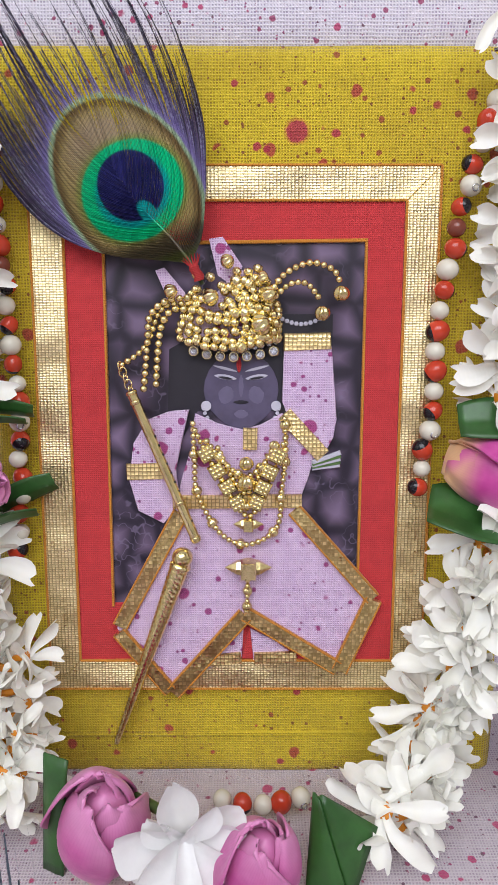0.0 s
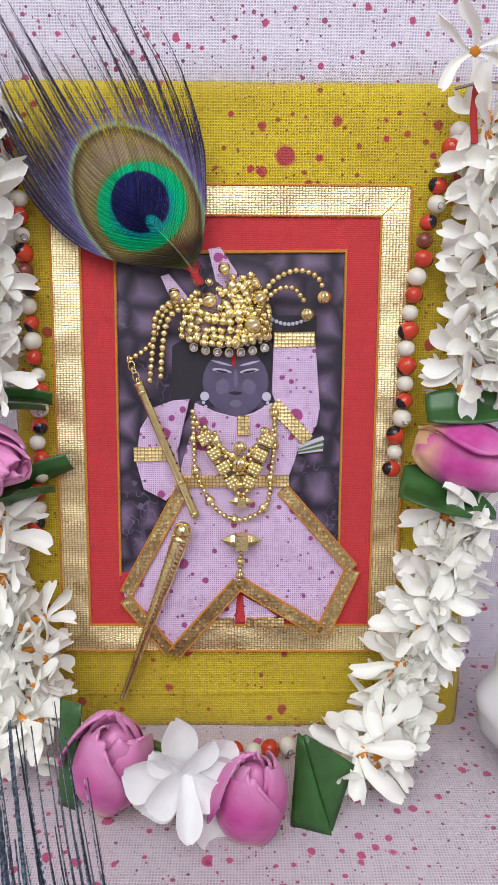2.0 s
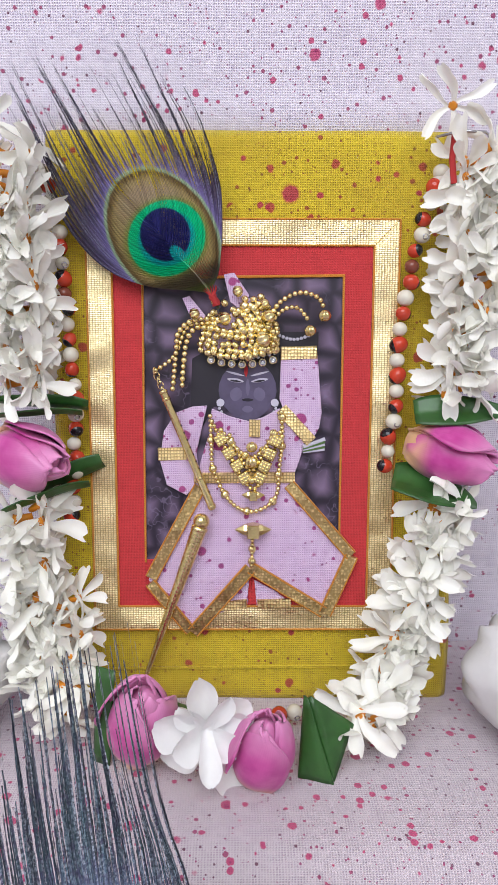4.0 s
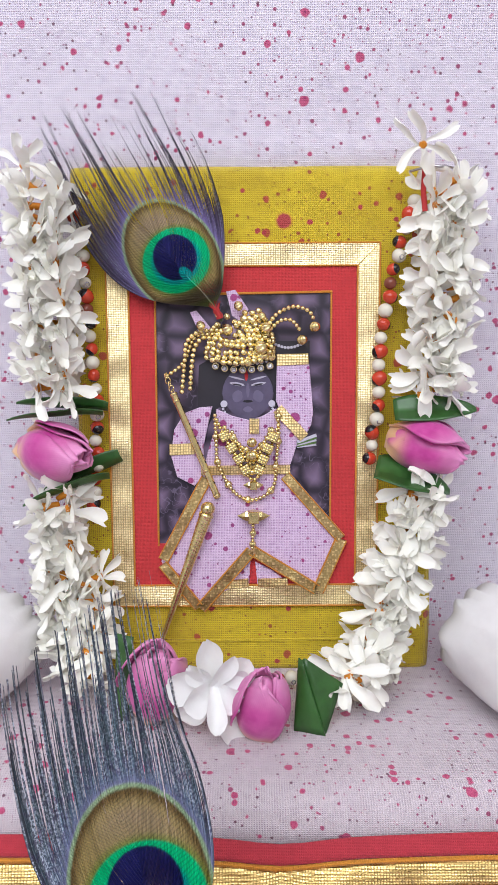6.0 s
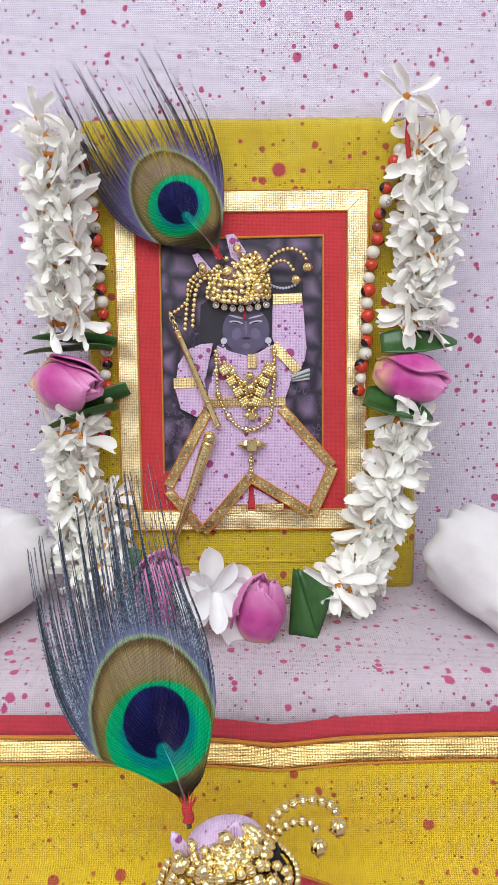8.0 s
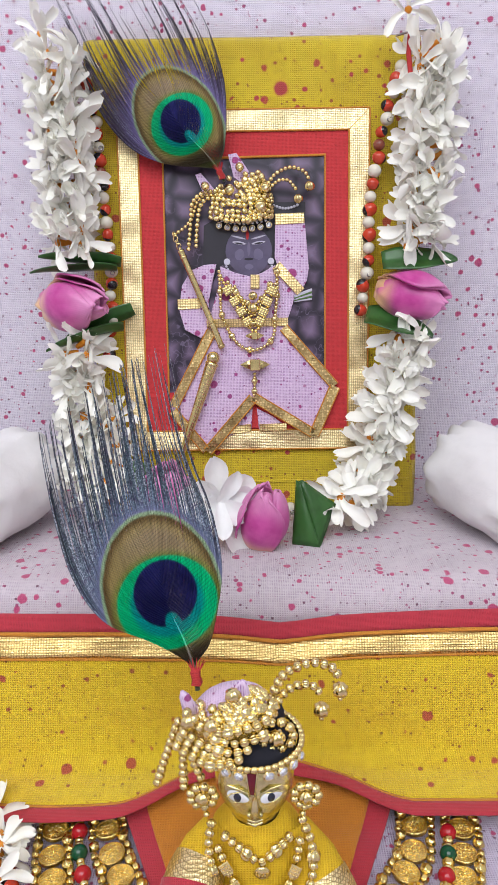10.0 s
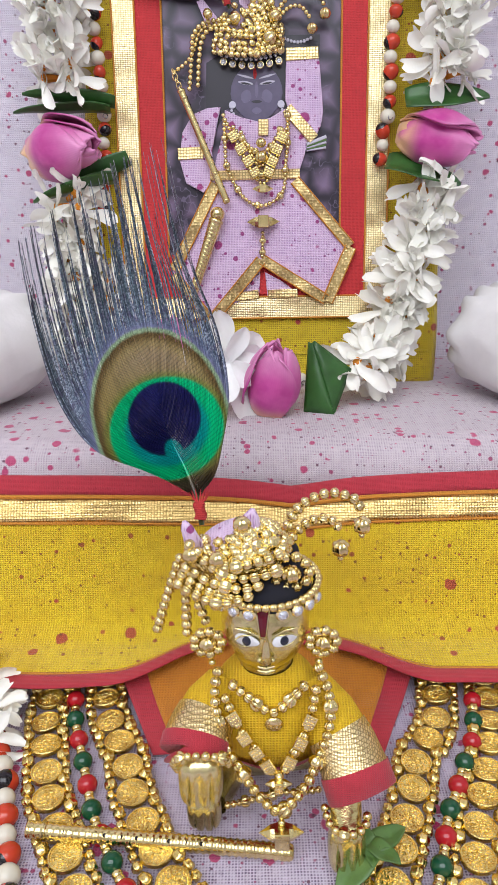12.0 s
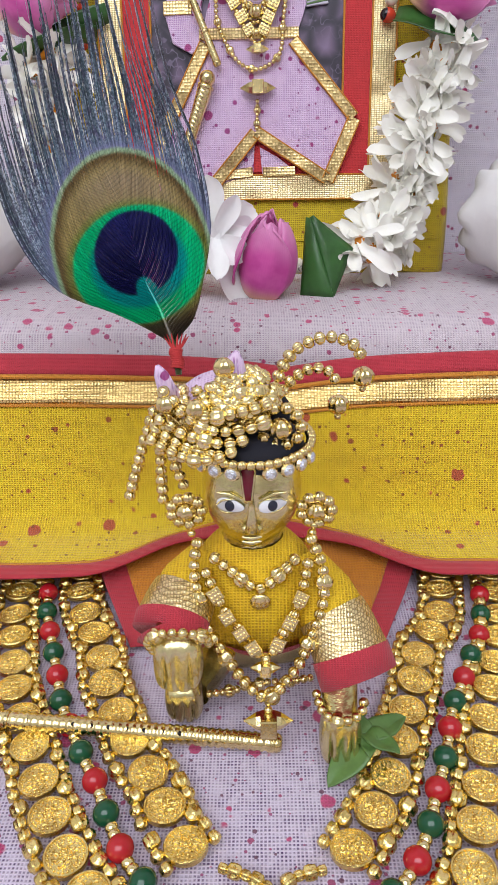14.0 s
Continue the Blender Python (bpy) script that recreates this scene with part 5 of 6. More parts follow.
# ---- bolsters ----
def bolster(x, y, z, d, r, half, label, seed):
    ob = base("bolster", x, y, 67, label, "cushion", "bolsters")
    prof = []
    for k in range(41):
        t = k / 40
        body = (1 - abs(2 * t - 1) ** 4.5) ** 0.5
        prof.append((r * max(body, 0.10), -half + 2 * half * t))
    v, f = lathe(prof, 48)
    out = []
    for px, py, pz in v:
        a = math.atan2(py, px)
        e = max(0, abs(pz) / half - 0.42) / 0.58
        rr = math.hypot(px, py)
        k = 1 + 0.20 * e * math.sin(11 * a + 2 * math.sin(3 * a + seed)) + 0.05 * noise.noise((2 * math.cos(a) + seed, 2 * math.sin(a), pz / 14)) + 0.018 * noise.noise((5 * math.cos(a), 5 * math.sin(a) + seed, pz / 6)) + sum(0.045 * math.exp(-(((a - c + 0.012 * pz + math.pi) % (2 * math.pi) - math.pi) / 0.16) ** 2) for c in (-2.6, -1.5, -0.3, 1.1, 2.3))
        out.append((rr * k * math.cos(a), rr * k * math.sin(a), pz))
    m = at((x, y, z), d)
    put("cover", mesh("cover", out, f, M_COTTON), m, ob)
    knot = [(p[0], p[1], p[2] + half - 0.5) for p in lathe([(r * 0.16, 0), (r * 0.10, 2), (r * 0.24, 6), (r * 0.30, 8)], 16)[0]]
    put("gathered_end", mesh("gathered_end", [(p[0] * (1 + 0.25 * (i % 2)), p[1] * (1 + 0.25 * (i % 2)), p[2]) for i, p in enumerate(knot)], lathe([(r * 0.16, 0), (r * 0.10, 2), (r * 0.24, 6), (r * 0.30, 8)], 16)[1], M_COTTON), m, ob, "gathered cotton end")


bolster(105, 155, 88, (0.42, -0.9, -0.06), 21.5, 34, "plump white cotton bolster with gathered ends on the white step", 1)
bolster(-116, 157, 88, (-0.42, -0.9, -0.06), 21.5, 34, "plump white cotton bolster with gathered ends on the white step", 4)


# ---- brass statue: one plain mesh ----
def fist(w, dep, hgt):
    """A closed hand: a rounded block with three grooves between the fingers."""
    v, f = ball(1, 1, 1, 72, 22)
    out = []
    for x, y, z in v:
        sq = lambda c: math.copysign(abs(c) ** 0.72, c)
        px, py, pz = sq(x), sq(y), sq(z)
        front = max(0, -py) * min(1, max(0, 0.65 - pz))
        groove = 1 - 0.62 * front * max(0, math.cos(px * 4 * math.pi)) ** 4 - 0.10 * front * math.exp(-((pz + 0.05) / 0.14) ** 2)
        out.append((px * w, py * dep * groove + 0.2 * noise.noise((px * 3, py * 3, pz * 3)), pz * hgt))
    return out, f


HX, HY, HZ = -2.6, 19, 57.5
head = []
v, f = ball(11.0, 10.3, 13.6, 36, 26)
shaped = []
for x, y, z in v:
    jaw = 1 - 0.16 * max(0, -z / 13.6) ** 1.5
    cheek = 0.5 * math.exp(-((abs(x) - 5.0) / 2.4) ** 2 - ((z + 4.5) / 3.2) ** 2)
    chin = 1.3 * math.exp(-(x / 2.6) ** 2 - ((z + 10.6) / 1.8) ** 2)
    socket = 0.35 * math.exp(-((abs(x) - 4.3) / 2.6) ** 2 - ((z - 1.0) / 1.6) ** 2)
    shaped.append((x * jaw, y * (1 - 0.05 * max(0, -z / 13.6)) - (cheek + chin - socket) * (y < 0), z))
eye_l = [moved(plate([(2.65 * math.cos(t) * 1.22, 1.5 * math.sin(t) * (1 - 0.25 * math.cos(t))) for t in np.linspace(0, 2 * math.pi, 16, endpoint=False)], 0, 0.5, 0.15), MMP(HX + s * 4.35, HY - 9.35, HZ + 1.2, 82, 0, s * 24)) for s in (-1, 1)]
iris = [moved(plate([(1.1 * math.cos(t), 1.2 * math.sin(t)) for t in np.linspace(0, 2 * math.pi, 12, endpoint=False)], 0.3, 0.75, 0.1), MMP(HX + s * 4.3 - 0.1, HY - 9.45, HZ + 1.2, 82, 0, s * 24)) for s in (-1, 1)]
brow = [tube([(HX + s * 1.6, HY - 10.3, HZ + 2.9), (HX + s * 4.4, HY - 9.7, HZ + 4.0), (HX + s * 7.2, HY - 7.6, HZ + 3.2)], [0.3, 0.5, 0.25], 6) for s in (-1, 1)]
nose = tube([(HX, HY - 10.2, HZ + 3), (HX, HY - 11.0, HZ), (HX, HY - 11.7, HZ - 3.4), (HX, HY - 10.6, HZ - 4.4)], [0.5, 0.85, 1.5, 0.8], 9)
nostrils = [moved(ball(0.95, 0.9, 0.8, 10, 6), MMP(HX + s * 1.35, HY - 10.7, HZ - 3.7)) for s in (-1, 1)]
lids = [tube([(HX + s * (4.35 + 3.1 * c), HY - 9.75 + 1.5 * abs(c) * (s * c > 0) - 0.35 * (1 - abs(c)), HZ + 1.2 + 1.75 * math.sqrt(1 - c * c) * o) for c in (-0.98, -0.6, -0.2, 0.2, 0.6, 0.98)], 0.22, 6) for s in (-1, 1) for o in (1, -0.9)]
lips = [tube([(HX - 2, HY - 9.2, HZ - 6.9 - o), (HX, HY - 10.2, HZ - 6.6 - o), (HX + 2, HY - 9.2, HZ - 6.9 - o)], [0.25, 0.75, 0.25], 7) for o in (0, 1.15)]
mark = moved(plate([(-0.6, -3.6), (0.6, -3.6), (1.35, 2.8), (0.8, 3.5), (-0.8, 3.5), (-1.35, 2.8)], 0, 0.8, 0.2), MMP(HX - 0.7, HY - 9.7, HZ + 6.6, 76, 0, 0))
rim = moved(plate([(-0.95, -4.3), (0.95, -4.3), (1.8, 2.9), (1.0, 4.0), (-1.0, 4.0), (-1.8, 2.9)], 0, 0.5, 0.2), MMP(HX - 0.7, HY - 9.7, HZ + 6.6, 76, 0, 0))
parts = [(*moved((shaped, f), MMP(HX, HY, HZ)), 0), (*tube([(HX, 19, 50), (HX, 19.5, 46), (HX, 20, 40)], [6.6, 6.8, 9], 16), 0),
         (*moved(ball(12, 12, 15, 20, 12), MMP(-2, 32, 20)), 0), (*tube([(-15, 16, 34), (-20, 6, 31), (-19.5, 1, 28)], [5, 4.6, 4.2], 12), 0),
         (*moved(fist(5.4, 4.6, 7.4), MMP(-18.8, -0.6, 26, -8)), 0), (*moved(fist(4.6, 4.4, 6.4), MMP(-19.2, 7.5, 6.6, 6)), 0),
         (*tube([(12, 15, 33), (16.5, 2, 20), (16.6, -4, 12)], [5, 4.4, 3.8], 12), 0), (*moved(fist(4.6, 4.4, 7.6), MMP(16.6, -5.2, 8.2, -6)), 0),
         (*tube([(10, 30, 6), (-12, 26, 6), (-18, 10, 6)], [7, 7, 5], 12), 0)]
parts += [(*p, 0) for p in brow + [nose] + nostrils + lids + lips + [rim]] + [(*p, 1) for p in eye_l] + [(*p, 2) for p in iris] + [(*mark, 3)]
parts += [(*moved(ball(11.6, 10.8, 6.0, 20, 8), MMP(HX, HY + 1.0, HZ + 10.4)), 4)]
sv, sf, si = joined(*parts)
tagged(put("statue", mesh("statue", sv, sf, [M_BRASS, M_EYE_W, M_EYE_D, M_MAROON, M_HAIR], True, si)), "small crawling brass statue on lavender cloth", "statue")


# its clothes and jewellery
def ring_loft(sections, sides=40, ripple=0.03):
    """sections: (x, y, z, rx, ry)."""
    verts, faces = [], []
    for j, (x, y, z, rx, ry) in enumerate(sections):
        for k in range(sides):
            a = 2 * math.pi * k / sides
            w = 1 + ripple * (j / len(sections)) * math.sin(7 * a + j) + ripple * noise.noise((3 * math.cos(a), 3 * math.sin(a), j * 0.4))
            verts.append((x + rx * w * math.cos(a), y + ry * w * math.sin(a), z))
    for j in range(len(sections) - 1):
        for k in range(sides):
            a, b = j * sides + k, j * sides + (k + 1) % sides
            faces.append((b, a, a + sides, b + sides))
    return verts, faces


M_DRESS = Mat("yellow_gauze_dress", (0.80, 0.52, 0.012), 0.75).vary(60, 0.5, (0.68, 0.36, 0.01)).weave((0, 3), 0.0008, (0.40, 0.20, 0.006), 0.6, 0.8).spots(0.014, 0.0018, 0.4, (0.5, 0.10, 0.10)).done()
M_CUFF = gold_ribbon_mat("silver_gold_cuff", (0, 2), (0.97, 0.80, 0.45), (1500, 1500))
gown = base("statue_dress", -2, 20, 0, "yellow gauze dress with gold cuffs on the brass statue", "dress")
put("body", mesh("body", *ring_loft([(-2.5, 19.4, 45.4, 6.9, 6.9), (-2.4, 19.5, 43.6, 9.6, 8.6), (-2.3, 19, 40.6, 12.4, 10.6), (-2, 19, 36, 14.6, 12.2), (-2, 19, 30, 15.4, 13.6), (-1.5, 20.5, 24, 14.6, 13.6), (-1, 22, 18, 14, 12.5), (-1, 24, 15.5, 12.5, 11)]), M_DRESS), parent=gown, label="yellow gauze body")
put("hem", mesh("hem", *ring_loft([(-1.2, 21.2, 20.6, 15.2, 13.8), (-1, 22.2, 17.6, 14.4, 12.9), (-1, 23.4, 15.4, 13.2, 11.6)]), M_RED_V), parent=gown, label="crimson hem")
for path, rr in ((((8, 18, 39), (13, 13, 33), (17, 7.5, 27.5), (19.6, 3.0, 22.8), (20.8, 0.2, 19.6)), (5.5, 7.6, 8.0, 8.3, 8.4)), (((-13, 18, 39), (-16.5, 14, 36), (-19, 9, 33.5), (-20.5, 5, 31.5), (-21, 2.5, 30)), (5.5, 7.0, 7.6, 7.8, 7.8))):
    if path[0][0] > 0:
        sl = put("sleeve", mesh("sleeve", *tube(path[:3], rr[:3], 24, 0.9, False), M_DRESS), parent=gown, label="wide yellow gauze sleeve")
    else:
        sl = put("sleeve", mesh("sleeve", *tube(path[:3], rr[:3], 24, 0.9, False), M_DRESS), parent=gown, label="wide yellow gauze sleeve")
    put("cuff", mesh("cuff", *tube([Vector(path[1]).lerp(Vector(path[2]), 0.55), path[2], path[3]], [rr[1] * 0.45 + rr[2] * 0.55 + 0.35, rr[2] + 0.4, rr[3] + 0.4], 24, 0.9, False), M_CUFF), parent=sl, label="gold tinsel cuff")
    put("hem", mesh("hem", *tube([Vector(path[2]).lerp(Vector(path[3]), 0.8), path[4], Vector(path[4]) + Vector((0, 0.6, 0.3)), Vector(path[4]) + Vector((-0.6, 1.6, 1.0))], [rr[3] + 0.7, rr[4] + 0.7, rr[4] - 0.6, 3.0], 24, 0.9, False), M_RED_V), parent=sl, label="crimson hem")

A = [(-14.5, 11.0, 48.2), (-15.2, 8.0, 42.5), (-12.9, 4.0, 32.0), (-8.6, 1.2, 25.0), (-3.7, -1.0, 18.5), (0.7, -2.0, 16.1), (6.3, 0.0, 21.4), (9.4, 2.0, 27.2), (12.6, 5.0, 36.5), (12.6, 8.0, 43.4), (10.1, 11.5, 49.2)]
B = [(-12.7, 8.0, 42.5), (-8.5, 4.9, 34.3), (-3.6, 2.8, 28.5), (0.1, 1.2, 24.3), (3.9, 3.2, 29.6), (7.6, 5.6, 36.5), (9.5, 8.5, 44.6)]
C = [(-10.8, 9.5, 45.3), (-4.7, 7.8, 40.7), (-1.0, 7.0, 38.9), (3.9, 8.4, 42.3), (7.7, 9.8, 45.8)]
long_n = base("bead_necklace", 0, 4, 16, "long gold bead necklace with a pointed pendant on the brass statue", "necklace", "necklaces of the statue")
string(long_n, A, 1.28, me=BARREL, every=6, big=1.55)
pendant(long_n, None, 5.6, 5.2, T(0.7, -3.4, 10.4) @ Matrix.Rotation(radians(78), 4, "X"))
string(long_n, [(0.7, -2.4, 15), (0.7, -3.0, 12.8)], 1.0)
charm_n = base("charm_necklace", 0, 4, 26, "gold necklace with square charms on the brass statue", "necklace", "necklaces of the statue")
string(charm_n, B, 1.25, me=BARREL)
for t, a in ((0.08, 33), (0.18, 33), (0.28, 33), (0.38, 33), (0.62, -25), (0.74, -25), (0.86, -25)):
    i = t * 6
    p = Vector(B[int(i)]).lerp(Vector(B[int(i) + 1]), i - int(i))
    put("charm", CHARM, T(p.x, p.y - 1.2, p.z) @ Matrix.Rotation(radians(72), 4, "X") @ Matrix.Rotation(radians(a), 4, "Z") @ Matrix.Scale(0.78, 4), charm_n, "square stamped gold charm")
pendant(charm_n, None, 3.4, 3.2, T(0.1, 0.2, 22.6) @ Matrix.Rotation(radians(75), 4, "X"))
choke = base("bead_choker", 0, 8, 40, "short gold bead choker with a shell drop on the brass statue", "necklace", "necklaces of the statue")
string(choke, C, 1.3, me=BARREL, every=4, big=1.5)
shell = [(x, y * 0.45, z) for x, y, z in ribbed(2.1, 12)[0]]
put("shell_drop", mesh("shell_drop", shell, ribbed(2.1, 12)[1], M_GOLD), T(-0.9, 5.8, 36.2), choke, "fluted gold shell drop")
for name, pts, r in (("bracelet", [(-24.5, 1, 27), (-24.9, -1.5, 32), (-21, -3.4, 35.5), (-16, -3.6, 35.6), (-12.6, -2, 33), (-12, 0, 29)], 1.15), ("bracelet", [(11.4, -1.5, 16.4), (12.6, -6.6, 16.0), (16.6, -8.8, 15.8), (20.6, -6.8, 16.2), (21.8, -2, 16.8)], 1.15)):
    br = base(name, *pts[2], "gold bead bracelet on the brass statue's wrist", "bracelet", "bracelets of the statue")
    string(br, pts, r, every=5, big=1.5)
anklet = base("bead_anklet", -8, 4, 6, "dark gold bead string under the statue", "jewellery")
string(anklet, [(-13, 6, 9), (-8, 9, 7), (0, 11, 7.5), (6, 10, 9), (11, 8, 12)], 1.0, every=4, big=1.5)

for s, x in ((-1, -16.8), (1, 11.4)):
    ear = base("ear_flower", x, 16, 55, "gold bead flower at the statue's ear", "earring", "ear flowers of the statue")
    for k in range(9):
        put("bead", BARREL, T(x + 3.3 * math.cos(k * 0.698), 13.5 - s * 0.0, 55 + 3.3 * math.sin(k * 0.698)) @ Matrix.Scale(1.3, 4), ear)
    put("ribbed_bead", RIBBED, T(x, 13.0, 55) @ Matrix.Scale(2.1, 4), ear)
    string(ear, [(x - s * 0.5, 13, 51.5), (x - s * 1.2, 12.5, 48.5)], 1.0)

circlet = base("stone_circlet", HX, HY, 67, "circlet of gold beads and white stones round the statue's head", "circlet")
for k in range(44):
    a = 2 * math.pi * k / 44
    put("bead", BARREL, T(HX + 12.9 * math.cos(a), HY + 0.6 + 11.9 * math.sin(a), 69.6 + 0.5 * math.sin(a)) @ Matrix.Scale(1.06, 4), circlet)
for k in range(9):
    a = -math.pi / 2 + (k - 4) * 0.295
    if k == 4:
        continue
    put("stone", STONE, T(HX + 12.8 * math.cos(a), HY + 0.6 + 11.8 * math.sin(a), 67.2) @ Matrix.Rotation(a + math.pi / 2, 4, "Z") @ Matrix.Rotation(radians(86), 4, "X") @ Matrix.Scale(1.5, 4), circlet, "round white cut stone")

cap = base("bead_turban", -8, 20, 72, "gold bead turban with pink gauze tips on the statue's head", "turban")
put("gauze", mesh("gauze", *joined(moved(ball(11.0, 8.2, 6.6, 20, 12), MMP(-8.5, 21.5, 77.5, 0, -12, 0)), moved(lathe([(2.6, 0), (1.9, 3), (1.5, 6), (0.5, 8)], 10), MMP(-19, 17, 80, 8, -16, 0, (1, 0.6, 1))), moved(lathe([(4.6, 0), (3.2, 4), (1.8, 8), (0.5, 10)], 10), MMP(-7.0, 18, 80.5, 8, 10, 0, (1, 0.6, 1))))[:2], M_PINK), parent=cap, label="pink gauze folds")
put("topknot", mesh("topknot", *ball(5.6, 5, 5.5, 14, 8), M_HAIR), T(0.5, 22, 74.5), cap, "dark velvet topknot")
q = random.Random(21)
for k in range(230):
    a, b = q.uniform(-2.9, -0.25), q.uniform(-0.75, 0.95)
    p = Vector((11.8 * math.cos(a) * math.cos(b), 9.2 * math.sin(a) * math.cos(b), 7.4 * math.sin(b)))
    if p.z > 1.5 and -9 < p.x < 0 and q.random() < 0.6:
        continue
    p = Matrix.Rotation(radians(-14), 3, "Y") @ p + Vector((-8.5, 21.5, 78))
    if p.x > 1.5 and p.z < 74:
        continue
    big = q.random() < 0.12
    put("bead", RIBBED if big else BARREL, at(p, (q.uniform(-1, 1), -1, q.uniform(-1, 1)), 0, 1.85 if big else q.uniform(1.1, 1.4)), cap)
for pts in ([(-21, 13, 77), (-15, 10.6, 74.5), (-8, 9.8, 73), (-3, 10.2, 74)], [(-23, 13, 72.5), (-16, 9.6, 70.2), (-10, 8.6, 70.4), (-5, 9, 72.5)], [(-20, 13, 83), (-13, 11.5, 76.5), (-6, 10.5, 75.5), (1, 12, 77)], [(-22, 14, 74.5), (-16, 11, 71.8), (-10, 10, 70.6)], [(-19, 13, 80), (-12, 11, 78.5), (-4, 11, 79.5), (2, 13, 81)]):
    string(cap, pts, 1.35, me=BARREL, every=5, big=1.4)
for k in range(10):
    put("ribbed_bead", RIBBED, T(3.4 + 4.3 * math.cos(k * 0.628), 13.8, 74.8 + 4.3 * math.sin(k * 0.628)) @ Matrix.Scale(1.3, 4), cap)
put("ribbed_bead", RIBBED, T(3.4, 12.8, 74.8) @ Matrix.Scale(2.3, 4), cap)
for pts, r in (([(-22.8, 17, 77), (-26.1, 17, 67.7), (-29.5, 17, 56.5)], 1.15), ([(-21.3, 15, 76), (-21.8, 15, 66), (-21.9, 15, 54.8)], 1.15), ([(-20, 14, 75), (-18.7, 14, 66.5), (-16.6, 14, 59.6)], 1.15),
               ([(1.7, 21, 78.1), (4.1, 22.6, 84.5), (7.5, 22.6, 88.8), (13.3, 22.6, 91), (18.6, 22.6, 89.4), (20.6, 22.6, 86.4)], 1.2), ([(2.9, 21, 78.1), (6.5, 22.6, 82), (10.6, 22.6, 84.2), (14.2, 22.6, 83.2), (15.8, 22.6, 80.4)], 1.1)):
    string(cap, pts, r * 1.08, me=BARREL)
for p in ((21.1, 22.6, 82.2), (16.1, 22.6, 75.8)):
    put("ribbed_bead", RIBBED, T(*p) @ Matrix.Scale(2.2, 4), cap)
    put("bead", BEAD, T(p[0], p[1], p[2] - 2.8) @ Matrix.Scale(0.8, 4), cap)
for p in ((-19.6, 12.6, 80.6), (-7.8, 13.0, 88.2), (-13.5, 11.4, 80)):
    put("ribbed_bead", RIBBED, T(*p) @ Matrix.Scale(2.0, 4), cap)


# ---- on the floor cloth ----
fm = at((-64.5, 1.6, 6.2), (66.5, -4.4, -3.4))
best = min(range(72), key=lambda k: (fm @ Matrix.Rotation(radians(5 * k), 4, "Z")).to_3x3().col[1].dot(Vector((0, -0.55, 0.83))))
flute("flute", 68.5, 1.95, fm @ Matrix.Rotation(radians(5 * best), 4, "Z"), "gold flute with dark finger holes lying across coin necklaces", 0.13)


def coin_mesh():
    """A thick stamped disc: turned rim, beaded ring, and a flower of curls in the field."""
    disc = lathe([(4.2, 0), (4.7, 0.25), (4.85, 0.6), (4.85, 1.7), (4.65, 2.05), (4.3, 2.05), (4.15, 1.7), (0.2, 1.75)], 32)
    q = random.Random(2)
    bumps = [moved(ball(0.32, 0.32, 0.42, 6, 4), MMP(3.75 * math.cos(k * 0.2618), 3.75 * math.sin(k * 0.2618), 1.7)) for k in range(24)]
    for k in range(8):
        a = k * math.pi / 4 + q.uniform(-0.1, 0.1)
        curl = [(2.2 * math.cos(a) + 0.72 * math.cos(u + a), 2.2 * math.sin(a) + 0.72 * math.sin(u + a), 1.85) for u in np.linspace(0, 5.0, 9)]
        bumps.append(tube(curl, 0.24, 5))
        bumps.append(moved(ball(0.42, 0.26, 0.4, 6, 4), MMP(1.05 * math.cos(a + 0.4), 1.05 * math.sin(a + 0.4), 1.75, 0, 0, math.degrees(a + 0.4))))
        bumps.append(moved(ball(0.26, 0.26, 0.36, 6, 4), MMP(3.05 * math.cos(a + 0.4), 3.05 * math.sin(a + 0.4), 1.75)))
    bumps.append(moved(ball(0.55, 0.55, 0.5, 8, 5), MMP(0, 0, 1.75)))
    v, f, _ = joined(disc, *bumps)
    return mesh("coin", v, f, M_COIN, False)


COIN = coin_mesh()


kv, kf = ribbed(1.0, 6)
KNOB = mesh("knob_bead", [(x * (1 + 0.10 * math.cos(3 * z * math.pi)), y * (1 + 0.10 * math.cos(3 * z * math.pi)), z) for x, y, z in kv], kf, M_COIN)


def coins(parent, pts, size=1.0):
    """Coins that overlap a little, with knobbed beads down both sides."""
    q = random.Random(len(pts))
    for k, (p, d) in enumerate(spline([(x, y, 1.6) for x, y in pts], 9.9 * size)):
        side = Vector((-d.y, d.x, 0))
        m = Matrix.Translation((p + Vector((0, 0, 0.5 * (k % 2)))) * MM) @ Matrix.Rotation(q.uniform(-0.12, 0.04), 4, "X") @ Matrix.Rotation(q.uniform(-0.1, 0.1), 4, "Y") @ Matrix.Rotation(q.random() * 6, 4, "Z") @ Matrix.Scale(size * 0.93, 4)
        put("coin", COIN, m, parent)
        for s in (-1, 1):
            for o, r in ((-0.5, 1.85), (-0.17, 1.4), (0.17, 1.4)):
                e = p + side * s * (5.9 - 1.9 * abs(o)) * size + d * o * 9.9 * size
                put("knob_bead", KNOB, at(e + Vector((0, 0, r * 0.7 + q.uniform(-0.2, 0.3))), d + Vector((0, 0, q.uniform(-0.3, 0.3))), q.random() * 6, size * r * q.uniform(0.92, 1.1)), parent)


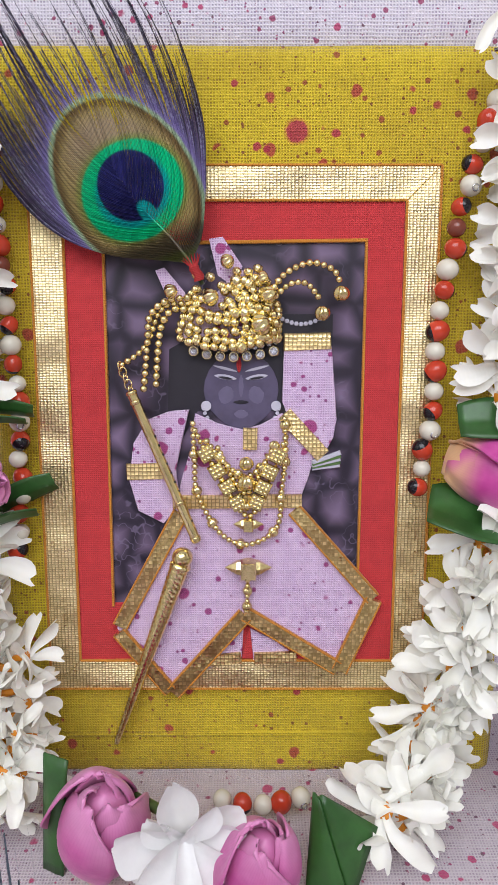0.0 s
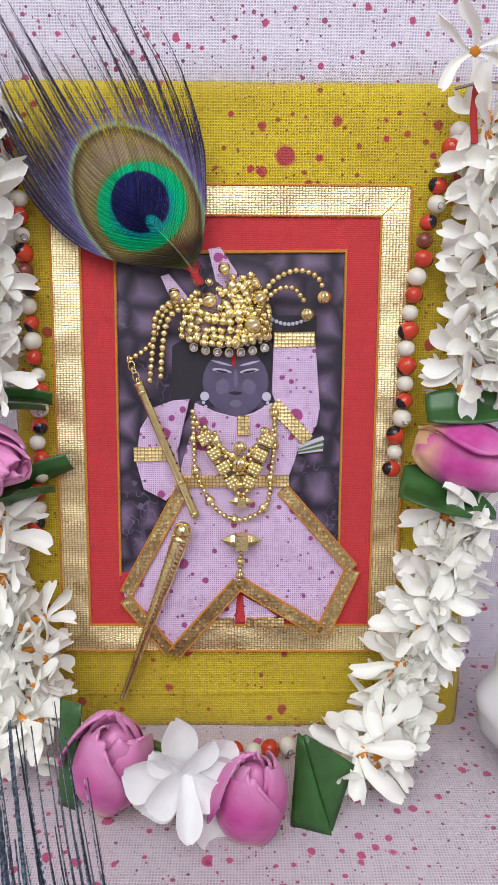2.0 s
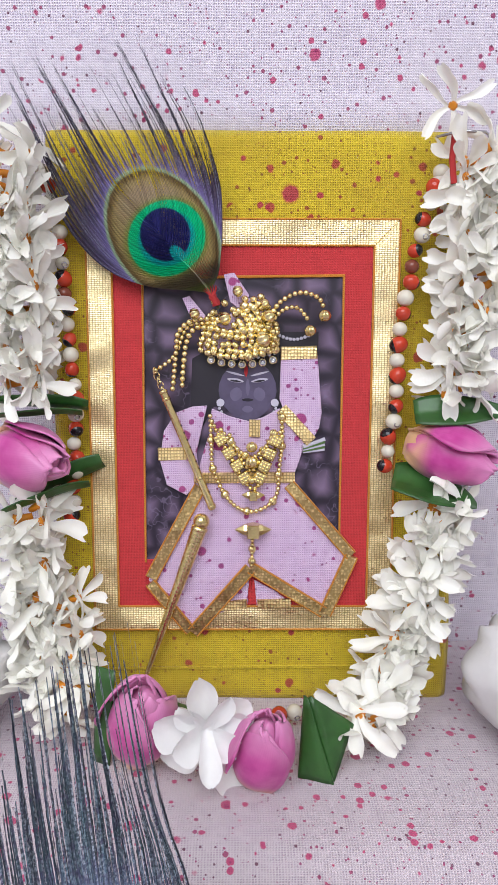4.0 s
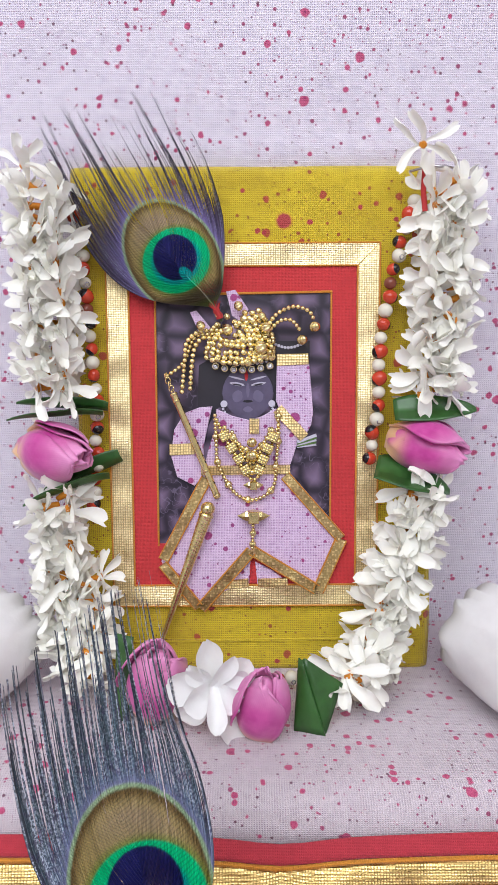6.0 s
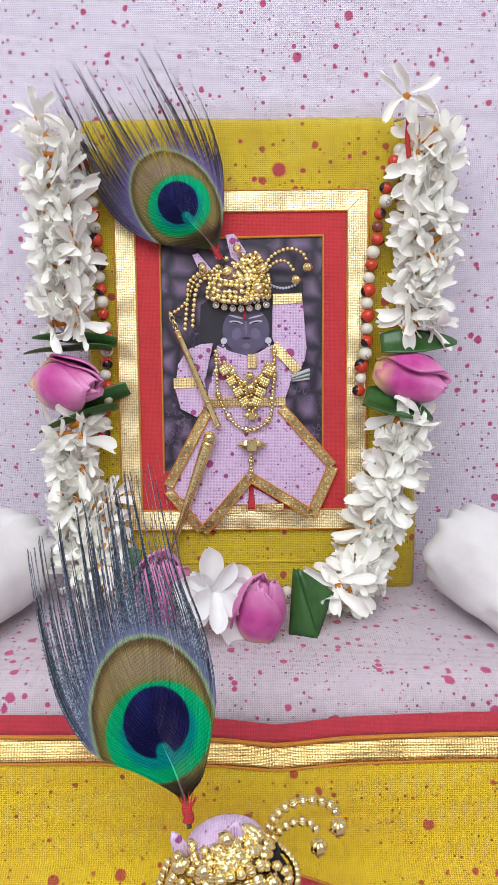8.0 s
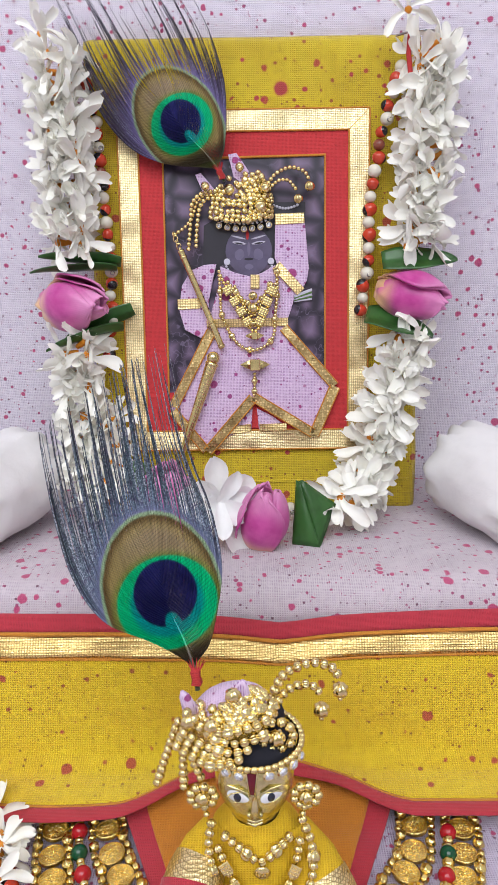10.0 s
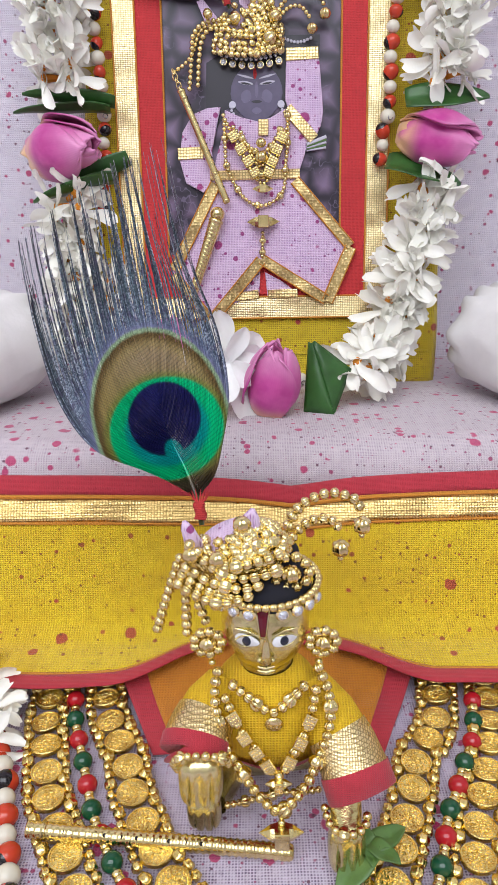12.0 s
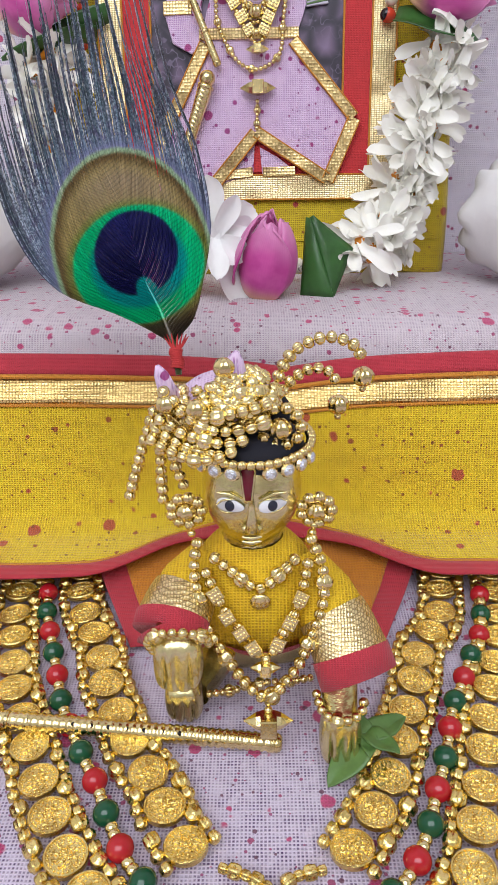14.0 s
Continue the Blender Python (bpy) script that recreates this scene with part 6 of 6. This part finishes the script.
OUTER = [(-72, 62), (-71, 46), (-67.5, 31), (-63.2, 15.7), (-57.6, 3.9), (-51.5, -8.2), (-47.8, -16.2), (-43, -24.7), (-37, -33.6), (-28, -44), (-14, -54), (2, -58), (18, -54), (30, -46), (40, -32.6), (43.1, -23.6), (46.2, -15), (49.6, -4.7), (53.5, 6.9), (58, 18), (63, 31), (67, 46), (69, 62)]
INNER = [(-55, 62), (-52.5, 48), (-47.2, 35.7), (-43, 26.8), (-40.2, 16.6), (-36, 7.3), (-28.8, -6.8), (-23.6, -14.1), (-19.6, -22.9), (-13.5, -31.4)]
INNER_R = [(54, 62), (49.7, 42.1), (44.8, 32.8), (40.6, 26.3), (37.6, 16.2), (34.9, 8.7), (31.6, 0.2), (25.4, -15.6), (20.5, -23.6), (14.3, -32.5)]
coat_a = base("coin_necklace", 0, -58, 0, "heavy gold coin necklace spread on the lavender cloth", "necklace", "coin necklaces")
coins(coat_a, OUTER)
coat_b = base("coin_necklace", 0, -36, 0, "gold coin necklace round the statue, closed by knobbed beads", "necklace", "coin necklaces")
coins(coat_b, INNER)
coins(coat_b, INNER_R)
for k, (p, d) in enumerate(spline([(-8.5, -32.6, 2.6), (-4, -34, 2.6), (0.7, -36.5, 2.4)], 2.3)):
    put("knob_bead", KNOB, at(p, d, k, 1.6 if k % 2 else 1.1), coat_b)
for k, (p, d) in enumerate(spline([(10.5, -33, 2.6), (6, -34, 2.6), (2.5, -36, 2.4)], 2.3)):
    put("knob_bead", KNOB, at(p, d, k, 1.6 if k % 2 else 1.1), coat_b)
put("coin", COIN, T(0.9, -41, 1.2), coat_b)
glass = base("glass_bead_string", 0, -50, 0, "red and green glass bead string between coin necklaces", "necklace")
MIDDLE = [(-64, 56), (-61.8, 44.2), (-58.6, 34.6), (-55.4, 25.8), (-52.1, 16.6), (-49, 8), (-41.2, -6.4), (-36.5, -14.1), (-32.4, -22.5), (-26.4, -32.5), (-16, -42), (0, -48), (14, -44), (25.5, -36), (32, -26.1), (35.5, -17.7), (38.8, -10), (41.8, -2.3), (45, 6.9), (49.3, 15.2), (54, 25.1), (58.6, 33.8), (62, 46), (64, 56)]
for k, (p, d) in enumerate(spline([(x, y, 3.0) for x, y in MIDDLE], 4.4)):
    if k % 2:
        nm = "ruby_bead" if k % 4 == 1 else "jade_bead"
        put(nm, SEED[nm], at(p + Vector((0, 0, 0.3)), d, 0, 2.85), glass)
    else:
        put("gold_spacer", BEAD, at(p - d * 0.9, d, 0, 1.45), glass)
        put("gold_spacer", BEAD, at(p + d * 0.9, d, 0, 1.45), glass)

seed_string = base("seed_garland", -72, 10, 0, "cream, red and black seed garland lying on lavender cloth", "garland")
seeds(seed_string, [(-84, 36, 3.2), (-77, 21, 3.2), (-72.5, 8, 3.2), (-68, -7, 3.2), (-63, -20, 3.2), (-58, -34, 3.2)], 3.1, 2)
strand(seed_string, [(-91, 54, 8), (-86, 40, 8), (-84, 30, 7)], 6, 0.6, 0.85)

sprig = base("basil_sprig", 22, -8, 2, "small green basil sprig beside the statue's hand", "sprig")
for p, d, ln, wd in (((23, -5, 7), (-0.75, -0.7, -0.25), 14, 8), ((23, -5, 7), (0.9, 0.45, 0.25), 10, 6.5), ((23, -5, 7.5), (-0.1, -0.9, 0.1), 6, 4), ((22.5, -4.5, 7.5), (0.6, -0.6, 0.2), 9, 5.5), ((23, -4.5, 7), (-0.5, 0.6, 0.5), 7, 4)):
    m = Matrix.Translation(Vector(p) * MM) @ Vector(d).to_track_quat("X", "Z").to_matrix().to_4x4()
    put("leaf", mesh("leaf", *leaf_blade(ln, wd, 0.22, 0.15, 1.0), M_LEAF_L), m, sprig)
put("stem", mesh("stem", *tube([(23, -5, 7), (26, -3, 5), (29, 0, 4.5)], [0.7, 0.6, 0.5], 6), M_LEAF_L), parent=sprig)
